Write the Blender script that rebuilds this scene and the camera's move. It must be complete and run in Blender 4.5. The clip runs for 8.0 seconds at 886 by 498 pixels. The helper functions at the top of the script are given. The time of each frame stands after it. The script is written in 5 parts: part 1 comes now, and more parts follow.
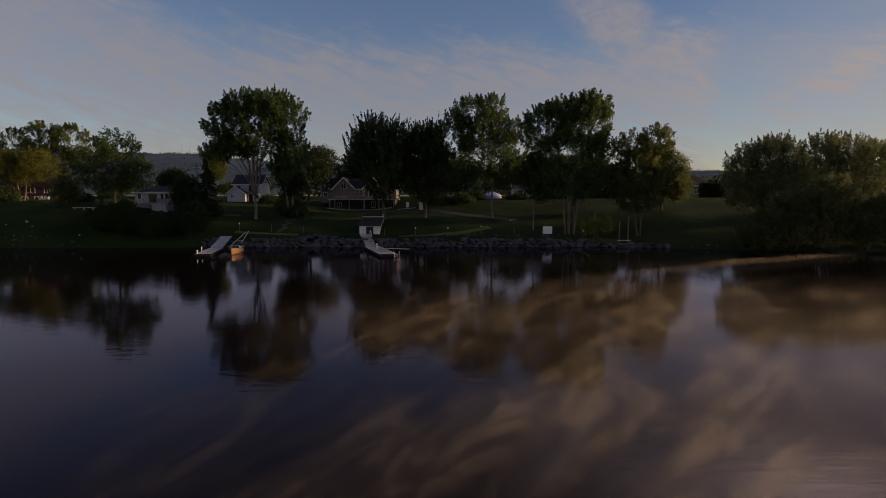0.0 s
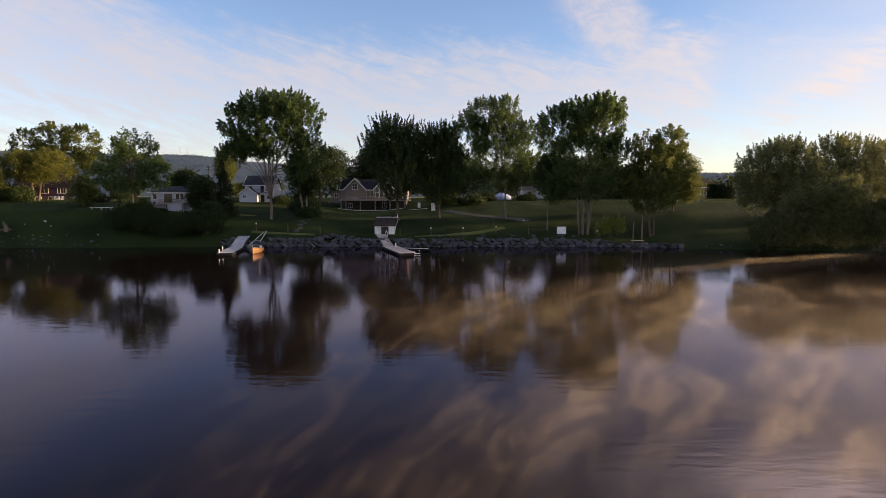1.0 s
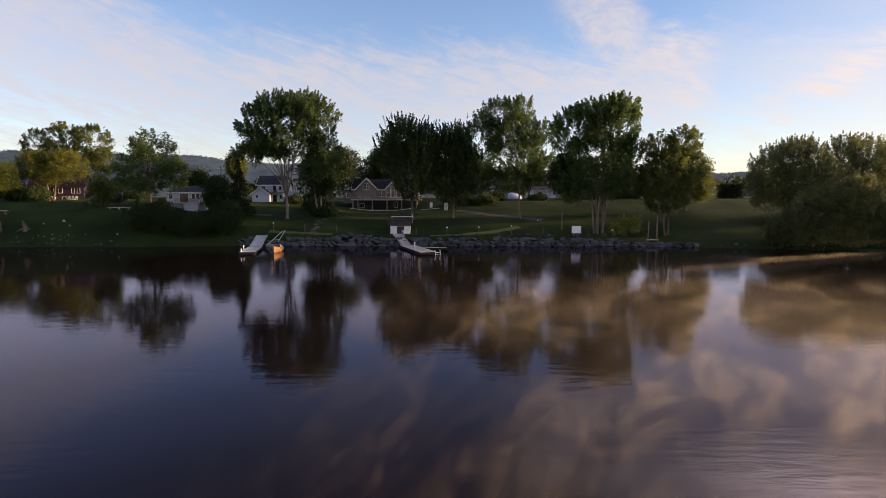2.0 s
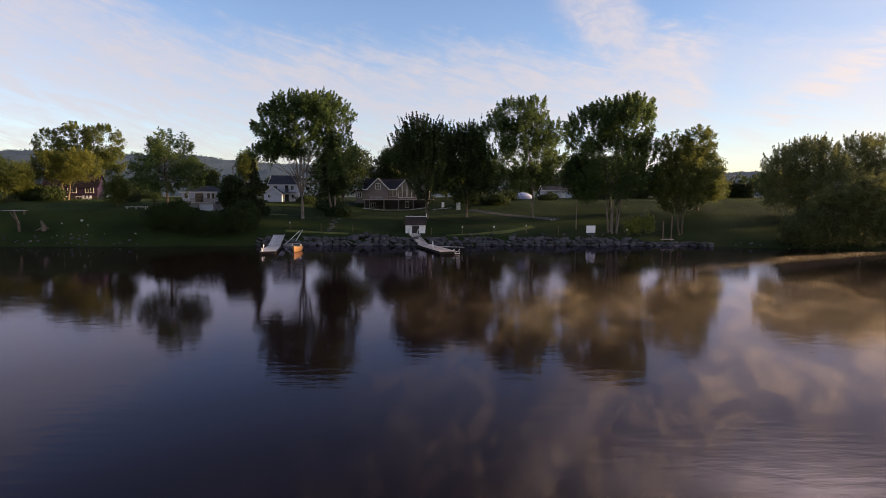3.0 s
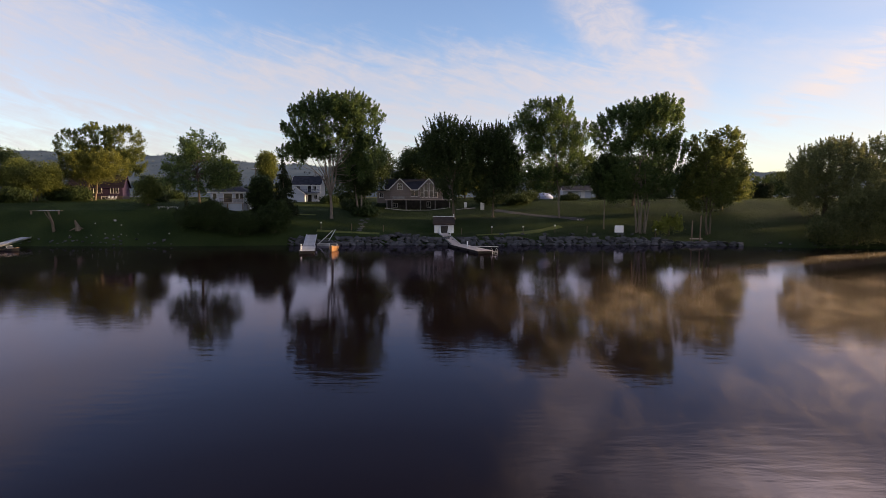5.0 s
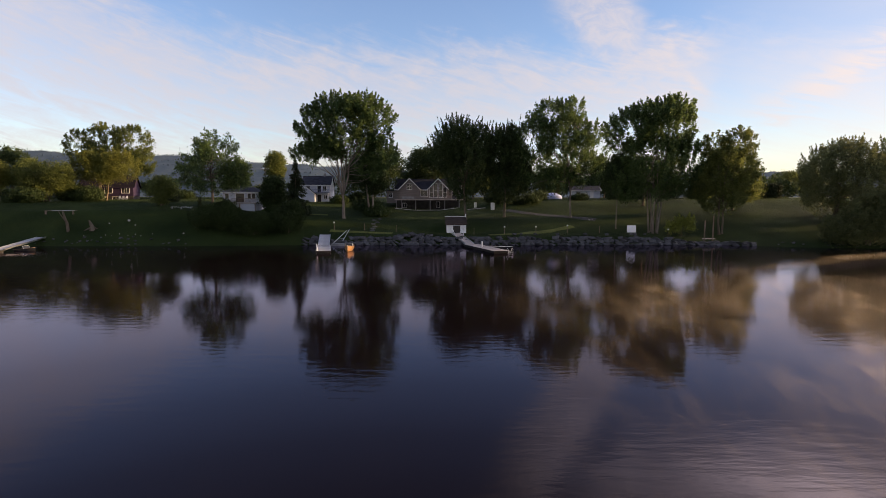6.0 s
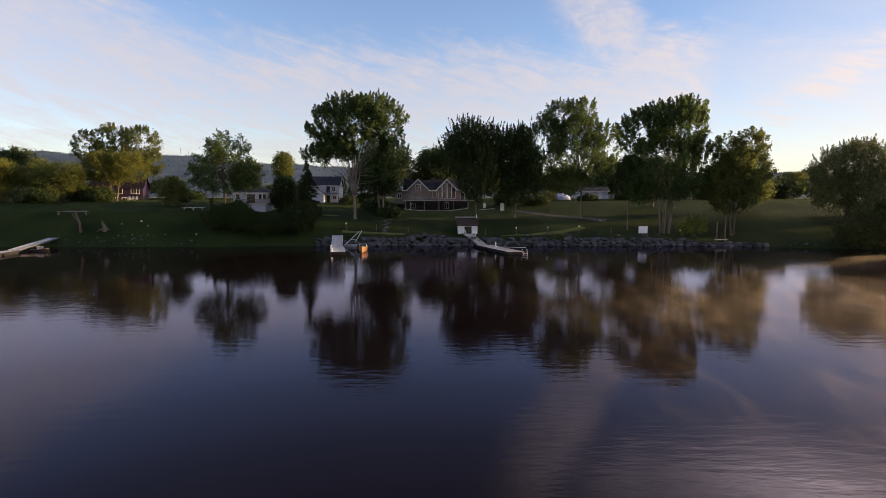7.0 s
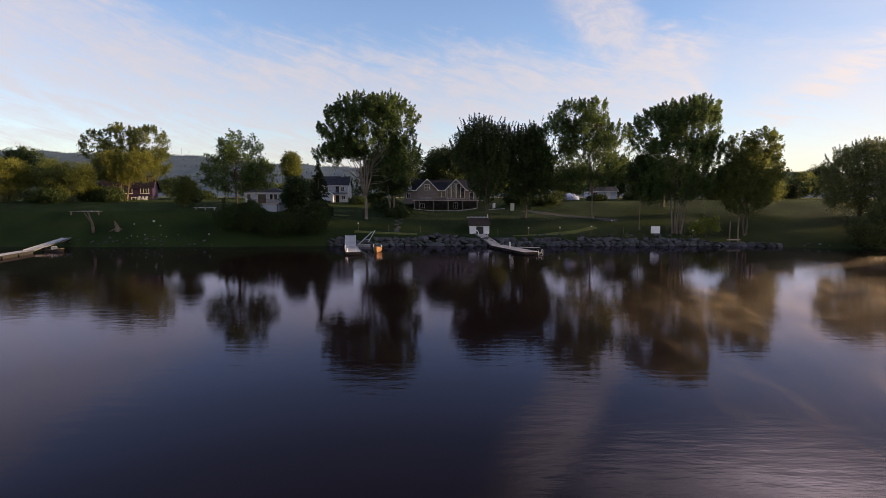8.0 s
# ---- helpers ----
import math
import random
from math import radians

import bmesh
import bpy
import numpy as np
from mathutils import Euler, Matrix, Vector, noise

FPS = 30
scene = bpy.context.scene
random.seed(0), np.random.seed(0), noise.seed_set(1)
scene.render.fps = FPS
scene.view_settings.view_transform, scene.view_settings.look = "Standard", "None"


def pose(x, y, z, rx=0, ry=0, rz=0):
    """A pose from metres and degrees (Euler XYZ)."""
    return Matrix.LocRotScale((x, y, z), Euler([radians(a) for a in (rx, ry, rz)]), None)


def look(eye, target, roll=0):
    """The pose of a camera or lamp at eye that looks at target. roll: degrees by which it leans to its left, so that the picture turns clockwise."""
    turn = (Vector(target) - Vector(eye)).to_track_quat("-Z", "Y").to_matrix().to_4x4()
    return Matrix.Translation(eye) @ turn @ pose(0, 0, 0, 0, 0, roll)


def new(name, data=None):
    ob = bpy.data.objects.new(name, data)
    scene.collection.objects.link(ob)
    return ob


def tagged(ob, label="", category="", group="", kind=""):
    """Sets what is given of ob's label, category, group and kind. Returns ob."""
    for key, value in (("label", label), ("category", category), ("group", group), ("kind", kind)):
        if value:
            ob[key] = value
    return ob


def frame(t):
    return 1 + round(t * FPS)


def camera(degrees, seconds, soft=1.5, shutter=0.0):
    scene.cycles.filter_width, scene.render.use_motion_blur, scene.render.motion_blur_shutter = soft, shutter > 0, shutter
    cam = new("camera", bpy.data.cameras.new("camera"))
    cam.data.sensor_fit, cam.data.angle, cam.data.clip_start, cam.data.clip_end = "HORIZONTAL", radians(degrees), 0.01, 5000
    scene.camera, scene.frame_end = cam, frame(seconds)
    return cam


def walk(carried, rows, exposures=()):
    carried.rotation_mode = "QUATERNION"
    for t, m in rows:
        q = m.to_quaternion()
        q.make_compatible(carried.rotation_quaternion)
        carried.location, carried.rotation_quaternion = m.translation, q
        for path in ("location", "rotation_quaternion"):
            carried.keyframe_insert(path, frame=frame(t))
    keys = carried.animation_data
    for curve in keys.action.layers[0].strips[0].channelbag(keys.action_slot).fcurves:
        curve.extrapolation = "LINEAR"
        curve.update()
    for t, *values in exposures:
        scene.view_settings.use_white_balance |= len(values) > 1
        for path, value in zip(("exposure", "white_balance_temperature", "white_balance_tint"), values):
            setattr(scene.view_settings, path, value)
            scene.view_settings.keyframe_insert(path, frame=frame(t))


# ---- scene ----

cam = camera(80.0, 8.0, soft=0.7)
EYE, TILT = 10.0, -5.87
# seconds; metres right, ahead and up from the first eye; degrees of yaw, pitch and roll
ROWS = [
    (0.0, 0.000, 0.000, 0.000, 0.000, 0.000, 0.00),
    (0.5, -1.800, -0.521, -0.360, -0.164, 0.214, -0.06),
    (1.0, -3.630, -0.979, -0.432, -0.265, 0.222, -0.05),
    (1.5, -5.470, -1.374, -0.547, -0.350, 0.250, -0.03),
    (3.0, -10.533, -2.371, -0.715, -0.465, 0.222, -0.02),
    (3.5, -12.245, -2.612, -0.770, -0.500, 0.229, -0.02),
    (4.0, -13.885, -2.822, -0.820, -0.543, 0.251, -0.01),
    (4.5, -15.488, -2.995, -0.870, -0.565, 0.277, 0.00),
    (6.0, -19.717, -3.360, -0.900, -0.593, 0.272, 0.01),
    (6.5, -20.960, -3.400, -0.855, -0.579, 0.299, -0.00),
    (7.0, -22.172, -3.385, -0.800, -0.579, 0.306, -0.01),
    (7.5, -23.483, -3.340, -0.760, -0.579, 0.273, -0.01),
    (8.0, -24.745, -3.270, -0.720, -0.579, 0.273, -0.02),
]
walk(cam, [(t, pose(0, 0, EYE, TILT) @ pose(x, y, z, 90 + pitch, roll, yaw)) for t, x, y, z, yaw, pitch, roll in ROWS],
     [(0.0, -0.27, 7650, 17), (0.5, 1.08, 7650, 17), (1.0, 1.11, 7650, 17), (8.0, 1.11, 7650, 17)])

# ---------------------------------------------------------------- world, sun
SUN_AZ, SUN_EL = 86.0, 8.0
SUN_DIR = Vector((math.sin(radians(SUN_AZ)) * math.cos(radians(SUN_EL)), math.cos(radians(SUN_AZ)) * math.cos(radians(SUN_EL)), math.sin(radians(SUN_EL))))


def build_world():
    world = bpy.data.worlds.new("morning_sky")
    scene.world = world
    world.use_nodes = True
    nt = world.node_tree
    nt.nodes.clear()
    out = nt.nodes.new("ShaderNodeOutputWorld")
    bg = nt.nodes.new("ShaderNodeBackground")
    bg.inputs["Strength"].default_value = 0.077
    sky = nt.nodes.new("ShaderNodeTexSky")
    sky.sky_type = "NISHITA"
    sky.sun_disc = False
    sky.sun_elevation, sky.sun_rotation = radians(SUN_EL), radians(SUN_AZ)
    sky.altitude, sky.air_density, sky.dust_density, sky.ozone_density = 60, 1.0, 0.12, 2.0
    tc = nt.nodes.new("ShaderNodeTexCoord")
    sep = nt.nodes.new("ShaderNodeSeparateXYZ")
    nt.links.new(tc.outputs["Generated"], sep.inputs[0])

    def m(op, a, b=None, c=None):
        n = nt.nodes.new("ShaderNodeMath")
        n.operation = op
        for i, v in enumerate((a, b, c)):
            if v is None:
                continue
            if isinstance(v, (int, float)):
                n.inputs[i].default_value = v
            else:
                nt.links.new(v, n.inputs[i])
        return n.outputs[0]

    def ramp(v, lo, hi):
        n = nt.nodes.new("ShaderNodeMapRange")
        n.interpolation_type = "SMOOTHSTEP"
        nt.links.new(v, n.inputs[0])
        n.inputs[1].default_value, n.inputs[2].default_value = lo, hi
        return n.outputs[0]

    az = m("ARCTAN2", sep.outputs[0], sep.outputs[1])
    el = m("ARCSINE", sep.outputs[2])
    # cirrus: fine streaks drawn out by the wind, over broad soft sheets
    def streaks(across, along, lean, scale, detail, rough=0.55, dist=0.4):
        c = nt.nodes.new("ShaderNodeCombineXYZ")
        nt.links.new(m("MULTIPLY", m("SUBTRACT", az, m("MULTIPLY", el, lean)), across), c.inputs[0])
        nt.links.new(m("MULTIPLY", m("ADD", el, m("MULTIPLY", az, lean)), along), c.inputs[1])
        t = nt.nodes.new("ShaderNodeTexNoise")
        t.inputs["Scale"].default_value, t.inputs["Detail"].default_value = scale, detail
        t.inputs["Roughness"].default_value, t.inputs["Distortion"].default_value = rough, dist
        nt.links.new(c.outputs[0], t.inputs["Vector"])
        return t.outputs[0]

    broad = streaks(3.0, 9.0, 0.12, 1.2, 4)
    combed = streaks(4.0, 22.0, 0.28, 2.0, 7, 0.62, 0.8)
    puffs = streaks(16.0, 26.0, 0.1, 1.6, 6, 0.6, 0.6)
    rough_edge = m("ADD", m("MULTIPLY", m("SUBTRACT", broad, 0.5), 0.16), m("ADD", m("MULTIPLY", m("SUBTRACT", puffs, 0.5), 0.05), m("MULTIPLY", m("SUBTRACT", combed, 0.5), 0.07)))
    # the broad low sheet, whose upper edge climbs to the north-west
    brow = m("ADD", 0.262, m("MULTIPLY", m("MAXIMUM", m("SUBTRACT", -0.40, az), 0.0), 0.42))
    sheet = ramp(m("ADD", m("SUBTRACT", brow, el), rough_edge), -0.035, 0.055)
    body = m("ADD", 0.50, m("ADD", m("MULTIPLY", ramp(combed, 0.32, 0.68), 0.32), m("MULTIPLY", ramp(puffs, 0.35, 0.7), 0.16)))
    thin = m("MULTIPLY", m("SUBTRACT", 1.0, ramp(el, 0.09, 0.2)), m("SUBTRACT", 1.0, m("MULTIPLY", ramp(combed, 0.35, 0.62), 0.6)))
    veil = m("MULTIPLY", sheet, m("SUBTRACT", body, m("MULTIPLY", thin, 0.3)))
    veil = m("MULTIPLY", veil, m("SUBTRACT", 1.0, m("MULTIPLY", ramp(az, 0.43, 0.5), 0.62)))
    # the plume that falls from the zenith towards the right, crisp on its lee side
    lane = m("SUBTRACT", az, m("ADD", 0.275, m("MULTIPLY", m("SUBTRACT", 0.34, el), 0.62)))
    lane = m("ADD", lane, m("MULTIPLY", rough_edge, 0.5))
    plume = m("MULTIPLY", ramp(lane, -0.11, -0.02), m("SUBTRACT", 1.0, ramp(lane, 0.035, 0.085)))
    plume = m("MULTIPLY", plume, m("MULTIPLY", m("ADD", 0.42, m("MULTIPLY", ramp(puffs, 0.3, 0.7), 0.45)), m("MULTIPLY", ramp(el, 0.07, 0.16), m("SUBTRACT", 1.0, ramp(el, 0.5, 0.75)))))
    veil = m("MAXIMUM", veil, plume)
    tail = m("ADD", m("SUBTRACT", m("ADD", az, m("MULTIPLY", el, 0.9)), 0.615), m("MULTIPLY", m("SUBTRACT", puffs, 0.5), 0.02))
    tail = m("MULTIPLY", m("SUBTRACT", 1.0, ramp(m("ABSOLUTE", tail), 0.0, 0.017)), m("MULTIPLY", ramp(el, 0.158, 0.175), m("SUBTRACT", 1.0, ramp(el, 0.19, 0.235))))
    veil = m("ADD", veil, m("MULTIPLY", tail, 0.28))
    # loose wisps in the paler part towards the sun
    wisp = m("SUBTRACT", el, m("ADD", 0.12, m("MULTIPLY", m("SUBTRACT", az, 0.53), 0.52)))
    wisp = m("MULTIPLY", m("SUBTRACT", 1.0, ramp(m("ABSOLUTE", m("ADD", wisp, m("MULTIPLY", rough_edge, 0.4))), 0.005, 0.05)), m("MULTIPLY", ramp(az, 0.48, 0.58), ramp(combed, 0.35, 0.65)))
    veil = m("ADD", veil, m("MULTIPLY", wisp, 0.4))
    # scattered high cirrus over the rest of the sky, and the haze along the horizon
    veil = m("MAXIMUM", veil, m("MULTIPLY", ramp(streaks(2.2, 7.0, 0.3, 1.3, 7, 0.6, 0.5), 0.52, 0.8), 0.16))
    veil = m("ADD", veil, m("MULTIPLY", ramp(az, 0.38, 0.7), m("ADD", 0.22, m("MULTIPLY", broad, 0.25))))
    # mask of the added bank, just above what the camera sees
    thick = m("MULTIPLY", m("MULTIPLY", m("MULTIPLY", ramp(el, 0.33, 0.5), m("SUBTRACT", 1.0, ramp(el, 0.56, 0.72))), m("MULTIPLY", ramp(az, 0.05, 0.7), m("SUBTRACT", 1.0, ramp(az, 1.2, 1.9)))), m("ADD", 0.55, m("MULTIPLY", ramp(broad, 0.35, 0.65), 0.45)))
    veil = m("ADD", veil, m("MULTIPLY", thick, 0.9))
    low = m("SUBTRACT", 1.0, ramp(el, 0.0, 0.14))
    veil = m("ADD", veil, m("MULTIPLY", low, 0.03))
    n = nt.nodes.new("ShaderNodeClamp")
    nt.links.new(m("MULTIPLY", veil, 0.85), n.inputs[0])
    n.inputs[2].default_value = 0.9
    # thin cloud is brighter and warmer towards the sun
    dot = nt.nodes.new("ShaderNodeVectorMath")
    dot.operation = "DOT_PRODUCT"
    nt.links.new(tc.outputs["Generated"], dot.inputs[0])
    dot.inputs[1].default_value = SUN_DIR
    glow = m("POWER", m("MAXIMUM", dot.outputs["Value"], 0.0), 2.0)
    mix = nt.nodes.new("ShaderNodeMix")
    mix.data_type = "RGBA"
    nt.links.new(n.outputs[0], mix.inputs[0])
    tint = nt.nodes.new("ShaderNodeMix")
    tint.data_type, tint.blend_type = "RGBA", "MULTIPLY"
    tint.inputs[0].default_value = 1.0
    dim = nt.nodes.new("ShaderNodeVectorMath")
    dim.operation = "SCALE"
    nt.links.new(sky.outputs[0], dim.inputs[0])
    nt.links.new(m("SUBTRACT", 1.0, m("MULTIPLY", glow, 0.35)), dim.inputs["Scale"])
    nt.links.new(dim.outputs[0], tint.inputs[6])
    tint.inputs[7].default_value = (1.57, 1.66, 2.1, 1)
    nt.links.new(tint.outputs[2], mix.inputs[6])
    cloud = nt.nodes.new("ShaderNodeMix")
    cloud.data_type = "RGBA"
    nt.links.new(glow, cloud.inputs[0])
    cloud.inputs[6].default_value = (4.0, 4.1, 4.7, 1)
    cloud.inputs[7].default_value = (7.1, 6.4, 6.1, 1)
    # bright bank added unseen, high on the sun's side, to lighten the water
    bank = nt.nodes.new("ShaderNodeVectorMath")
    bank.operation = "SCALE"
    nt.links.new(cloud.outputs[2], bank.inputs[0])
    nt.links.new(m("ADD", 1.0, m("MULTIPLY", thick, 11.0)), bank.inputs["Scale"])
    nt.links.new(bank.outputs[0], mix.inputs[7])
    nt.links.new(mix.outputs[2], bg.inputs[0])
    nt.links.new(bg.outputs[0], out.inputs[0])


build_world()
sun_data = bpy.data.lights.new("sun", "SUN")
sun_data.energy, sun_data.angle, sun_data.color = 5.4, radians(2.2), (1.0, 0.74, 0.43)
sun = new("sun", sun_data)
sun.matrix_world = look(SUN_DIR * 300, (0, 0, 0))


# ---------------------------------------------------------------- materials
def surf(name, c1, c2, scale=2.0, rough=0.8, bump=0.15, metallic=0.0, fine=14.0, piece=0.0, stretch=(1, 1, 1), gloss=0.5, relief=0.05):
    """Two colours over a coarse and a fine noise, with relief. piece: how far single objects or pieces differ in tone."""
    mt = bpy.data.materials.new(name)
    mt.use_nodes = True
    nt = mt.node_tree
    bs = nt.nodes["Principled BSDF"]
    bs.inputs["Roughness"].default_value, bs.inputs["Metallic"].default_value = rough, metallic
    bs.inputs["Specular IOR Level"].default_value = gloss
    tc = nt.nodes.new("ShaderNodeTexCoord")
    mp = nt.nodes.new("ShaderNodeMapping")
    mp.inputs["Scale"].default_value = stretch
    nt.links.new(tc.outputs["Object"], mp.inputs[0])
    a, b = nt.nodes.new("ShaderNodeTexNoise"), nt.nodes.new("ShaderNodeTexNoise")
    for n, s in ((a, scale), (b, scale * fine)):
        n.inputs["Scale"].default_value, n.inputs["Detail"].default_value = s, 5
        nt.links.new(mp.outputs[0], n.inputs["Vector"])
    mx = nt.nodes.new("ShaderNodeMath")
    mx.operation = "MULTIPLY_ADD"
    nt.links.new(b.outputs[0], mx.inputs[0])
    mx.inputs[1].default_value = 0.45
    nt.links.new(a.outputs[0], mx.inputs[2])
    rp = nt.nodes.new("ShaderNodeValToRGB")
    rp.color_ramp.elements[0].position, rp.color_ramp.elements[1].position = 0.5, 0.92
    rp.color_ramp.elements[0].color, rp.color_ramp.elements[1].color = (*c1, 1), (*c2, 1)
    nt.links.new(mx.outputs[0], rp.inputs[0])
    col = rp.outputs[0]
    if piece:
        ob = nt.nodes.new("ShaderNodeObjectInfo")
        hs = nt.nodes.new("ShaderNodeHueSaturation")
        mr = nt.nodes.new("ShaderNodeMapRange")
        nt.links.new(ob.outputs["Random"], mr.inputs[0])
        mr.inputs[3].default_value, mr.inputs[4].default_value = 1 - piece, 1 + piece
        nt.links.new(mr.outputs[0], hs.inputs["Value"])
        nt.links.new(col, hs.inputs["Color"])
        col = hs.outputs[0]
    nt.links.new(col, bs.inputs["Base Color"])
    bp = nt.nodes.new("ShaderNodeBump")
    bp.inputs["Strength"].default_value, bp.inputs["Distance"].default_value = bump, relief
    nt.links.new(mx.outputs[0], bp.inputs["Height"])
    nt.links.new(bp.outputs[0], bs.inputs["Normal"])
    return mt


def leafy(name, dark, light, glow=0.45, seed=0):
    """Leaves: a diffuse face with light coming through from behind, each leaf a little different."""
    mt = bpy.data.materials.new(name)
    mt.use_nodes = True
    nt = mt.node_tree
    nt.nodes.clear()
    out = nt.nodes.new("ShaderNodeOutputMaterial")
    geo = nt.nodes.new("ShaderNodeNewGeometry")
    tc = nt.nodes.new("ShaderNodeTexCoord")
    no = nt.nodes.new("ShaderNodeTexNoise")
    no.inputs["Scale"].default_value, no.inputs["Detail"].default_value = 0.22, 3
    nt.links.new(tc.outputs["Object"], no.inputs["Vector"])
    md = nt.nodes.new("ShaderNodeMath")
    md.operation = "MULTIPLY_ADD"
    nt.links.new(geo.outputs["Random Per Island"], md.inputs[0])
    md.inputs[1].default_value = 0.55
    nt.links.new(no.outputs[0], md.inputs[2])
    rp = nt.nodes.new("ShaderNodeValToRGB")
    rp.color_ramp.elements[0].position, rp.color_ramp.elements[1].position = 0.4, 1.0
    rp.color_ramp.elements[0].color, rp.color_ramp.elements[1].color = (*dark, 1), (*light, 1)
    nt.links.new(md.outputs[0], rp.inputs[0])
    pb = nt.nodes.new("ShaderNodeBsdfPrincipled")
    pb.inputs["Roughness"].default_value = 0.6
    pb.inputs["Specular IOR Level"].default_value = 0.12
    tr = nt.nodes.new("ShaderNodeBsdfTranslucent")
    gm = nt.nodes.new("ShaderNodeGamma")
    gm.inputs[1].default_value = 0.85
    nt.links.new(rp.outputs[0], gm.inputs[0])
    nt.links.new(gm.outputs[0], tr.inputs[0])
    nt.links.new(rp.outputs[0], pb.inputs["Base Color"])
    ms = nt.nodes.new("ShaderNodeMixShader")
    ms.inputs[0].default_value = glow
    nt.links.new(pb.outputs[0], ms.inputs[1])
    nt.links.new(tr.outputs[0], ms.inputs[2])
    nt.links.new(ms.outputs[0], out.inputs[0])
    return mt


def water_material():
    mt = bpy.data.materials.new("river_water")
    mt.use_nodes = True
    nt = mt.node_tree
    nt.nodes.clear()
    out = nt.nodes.new("ShaderNodeOutputMaterial")
    deep = nt.nodes.new("ShaderNodeBsdfDiffuse")
    deep.inputs[0].default_value = (0.0055, 0.0036, 0.0042, 1)
    gloss = nt.nodes.new("ShaderNodeBsdfGlossy")
    gloss.inputs["Color"].default_value = (0.9, 0.83, 1.0, 1)
    gloss.inputs["Roughness"].default_value = 0.05
    # reflectance for skylight that stands upright in the plane of reflection: it dies away quickly below the horizon
    face = nt.nodes.new("ShaderNodeLayerWeight")
    face.inputs["Blend"].default_value = 0.5
    curve = nt.nodes.new("ShaderNodeValToRGB")
    stops = ((0.0, 0.02), (0.43, 0.014), (0.5, 0.023), (0.577, 0.042), (0.658, 0.084), (0.741, 0.158), (0.826, 0.3), (0.913, 0.56), (1.0, 1.0))
    for k, (at, v) in enumerate(stops):
        e = curve.color_ramp.elements[k] if k == 0 else (curve.color_ramp.elements[-1] if k == len(stops) - 1 else curve.color_ramp.elements.new(at))
        e.position, e.color = at, (v, v, v, 1)
    nt.links.new(face.outputs["Facing"], curve.inputs[0])
    both = nt.nodes.new("ShaderNodeMixShader")
    nt.links.new(curve.outputs[0], both.inputs[0])
    nt.links.new(deep.outputs[0], both.inputs[1])
    nt.links.new(gloss.outputs[0], both.inputs[2])
    nt.links.new(both.outputs[0], out.inputs[0])
    tc = nt.nodes.new("ShaderNodeTexCoord")
    heights = []
    for sc, st in ((0.9, (0.6, 2.0, 1.0)), (4.0, (0.7, 2.0, 1.0))):
        mp = nt.nodes.new("ShaderNodeMapping")
        mp.inputs["Scale"].default_value = st
        nt.links.new(tc.outputs["Object"], mp.inputs[0])
        no = nt.nodes.new("ShaderNodeTexNoise")
        no.inputs["Scale"].default_value, no.inputs["Detail"].default_value = sc, 2
        nt.links.new(mp.outputs[0], no.inputs["Vector"])
        heights.append(no.outputs[0])
    patch = nt.nodes.new("ShaderNodeTexNoise")
    patch.inputs["Scale"].default_value, patch.inputs["Detail"].default_value = 0.035, 3
    nt.links.new(tc.outputs["Object"], patch.inputs["Vector"])
    pr = nt.nodes.new("ShaderNodeMapRange")
    nt.links.new(patch.outputs[0], pr.inputs[0])
    pr.inputs[1].default_value, pr.inputs[2].default_value = 0.45, 0.7
    pr.inputs[3].default_value, pr.inputs[4].default_value = 0.26, 0.6
    ad = nt.nodes.new("ShaderNodeMath")
    ad.operation = "MULTIPLY_ADD"
    nt.links.new(heights[1], ad.inputs[0])
    ad.inputs[1].default_value = 0.22
    nt.links.new(heights[0], ad.inputs[2])
    bp = nt.nodes.new("ShaderNodeBump")
    bp.inputs["Distance"].default_value = 0.025
    nt.links.new(pr.outputs[0], bp.inputs["Strength"])
    nt.links.new(ad.outputs[0], bp.inputs["Height"])
    for shader in (deep, gloss):
        nt.links.new(bp.outputs[0], shader.inputs["Normal"])
    return mt


def glass_material():
    mt = bpy.data.materials.new("window_glass")
    mt.use_nodes = True
    bs = mt.node_tree.nodes["Principled BSDF"]
    bs.inputs["Base Color"].default_value = (0.02, 0.022, 0.026, 1)
    bs.inputs["Roughness"].default_value = 0.06
    return mt


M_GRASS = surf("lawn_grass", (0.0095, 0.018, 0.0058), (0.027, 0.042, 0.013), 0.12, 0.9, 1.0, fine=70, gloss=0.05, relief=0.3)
M_WATER = water_material()
M_GLASS = glass_material()
M_RAIL = surf("grey_railing", (0.13, 0.125, 0.13), (0.22, 0.21, 0.21), 1.0, 0.7, 0.1)
# blue of the distant haze is mixed into the hill colour
M_HILL = surf("hazed_wooded_hill", (0.052, 0.078, 0.108), (0.085, 0.112, 0.14), 0.012, 1.0, 0.6, fine=9, gloss=0.0)
M_BARK = surf("grey_bark", (0.05, 0.04, 0.03), (0.16, 0.13, 0.1), 1.2, 0.95, 0.6, stretch=(1, 1, 0.25), gloss=0.15)
M_PALEBARK = surf("pale_bark", (0.085, 0.07, 0.06), (0.21, 0.175, 0.15), 1.0, 0.9, 0.4, stretch=(1, 1, 0.3), gloss=0.15)
M_ROCK = surf("river_rock", (0.03, 0.03, 0.034), (0.085, 0.087, 0.097), 0.9, 0.9, 0.6, piece=0.3, gloss=0.15)
# white siding with the blue of open shade mixed into its colour
M_WHITE = surf("shaded_white_siding", (0.36, 0.4, 0.5), (0.49, 0.52, 0.61), 0.5, 0.6, 0.05, stretch=(0.4, 0.4, 6))
M_TRIM = surf("white_trim", (0.56, 0.56, 0.58), (0.72, 0.72, 0.72), 1.0, 0.5, 0.05)
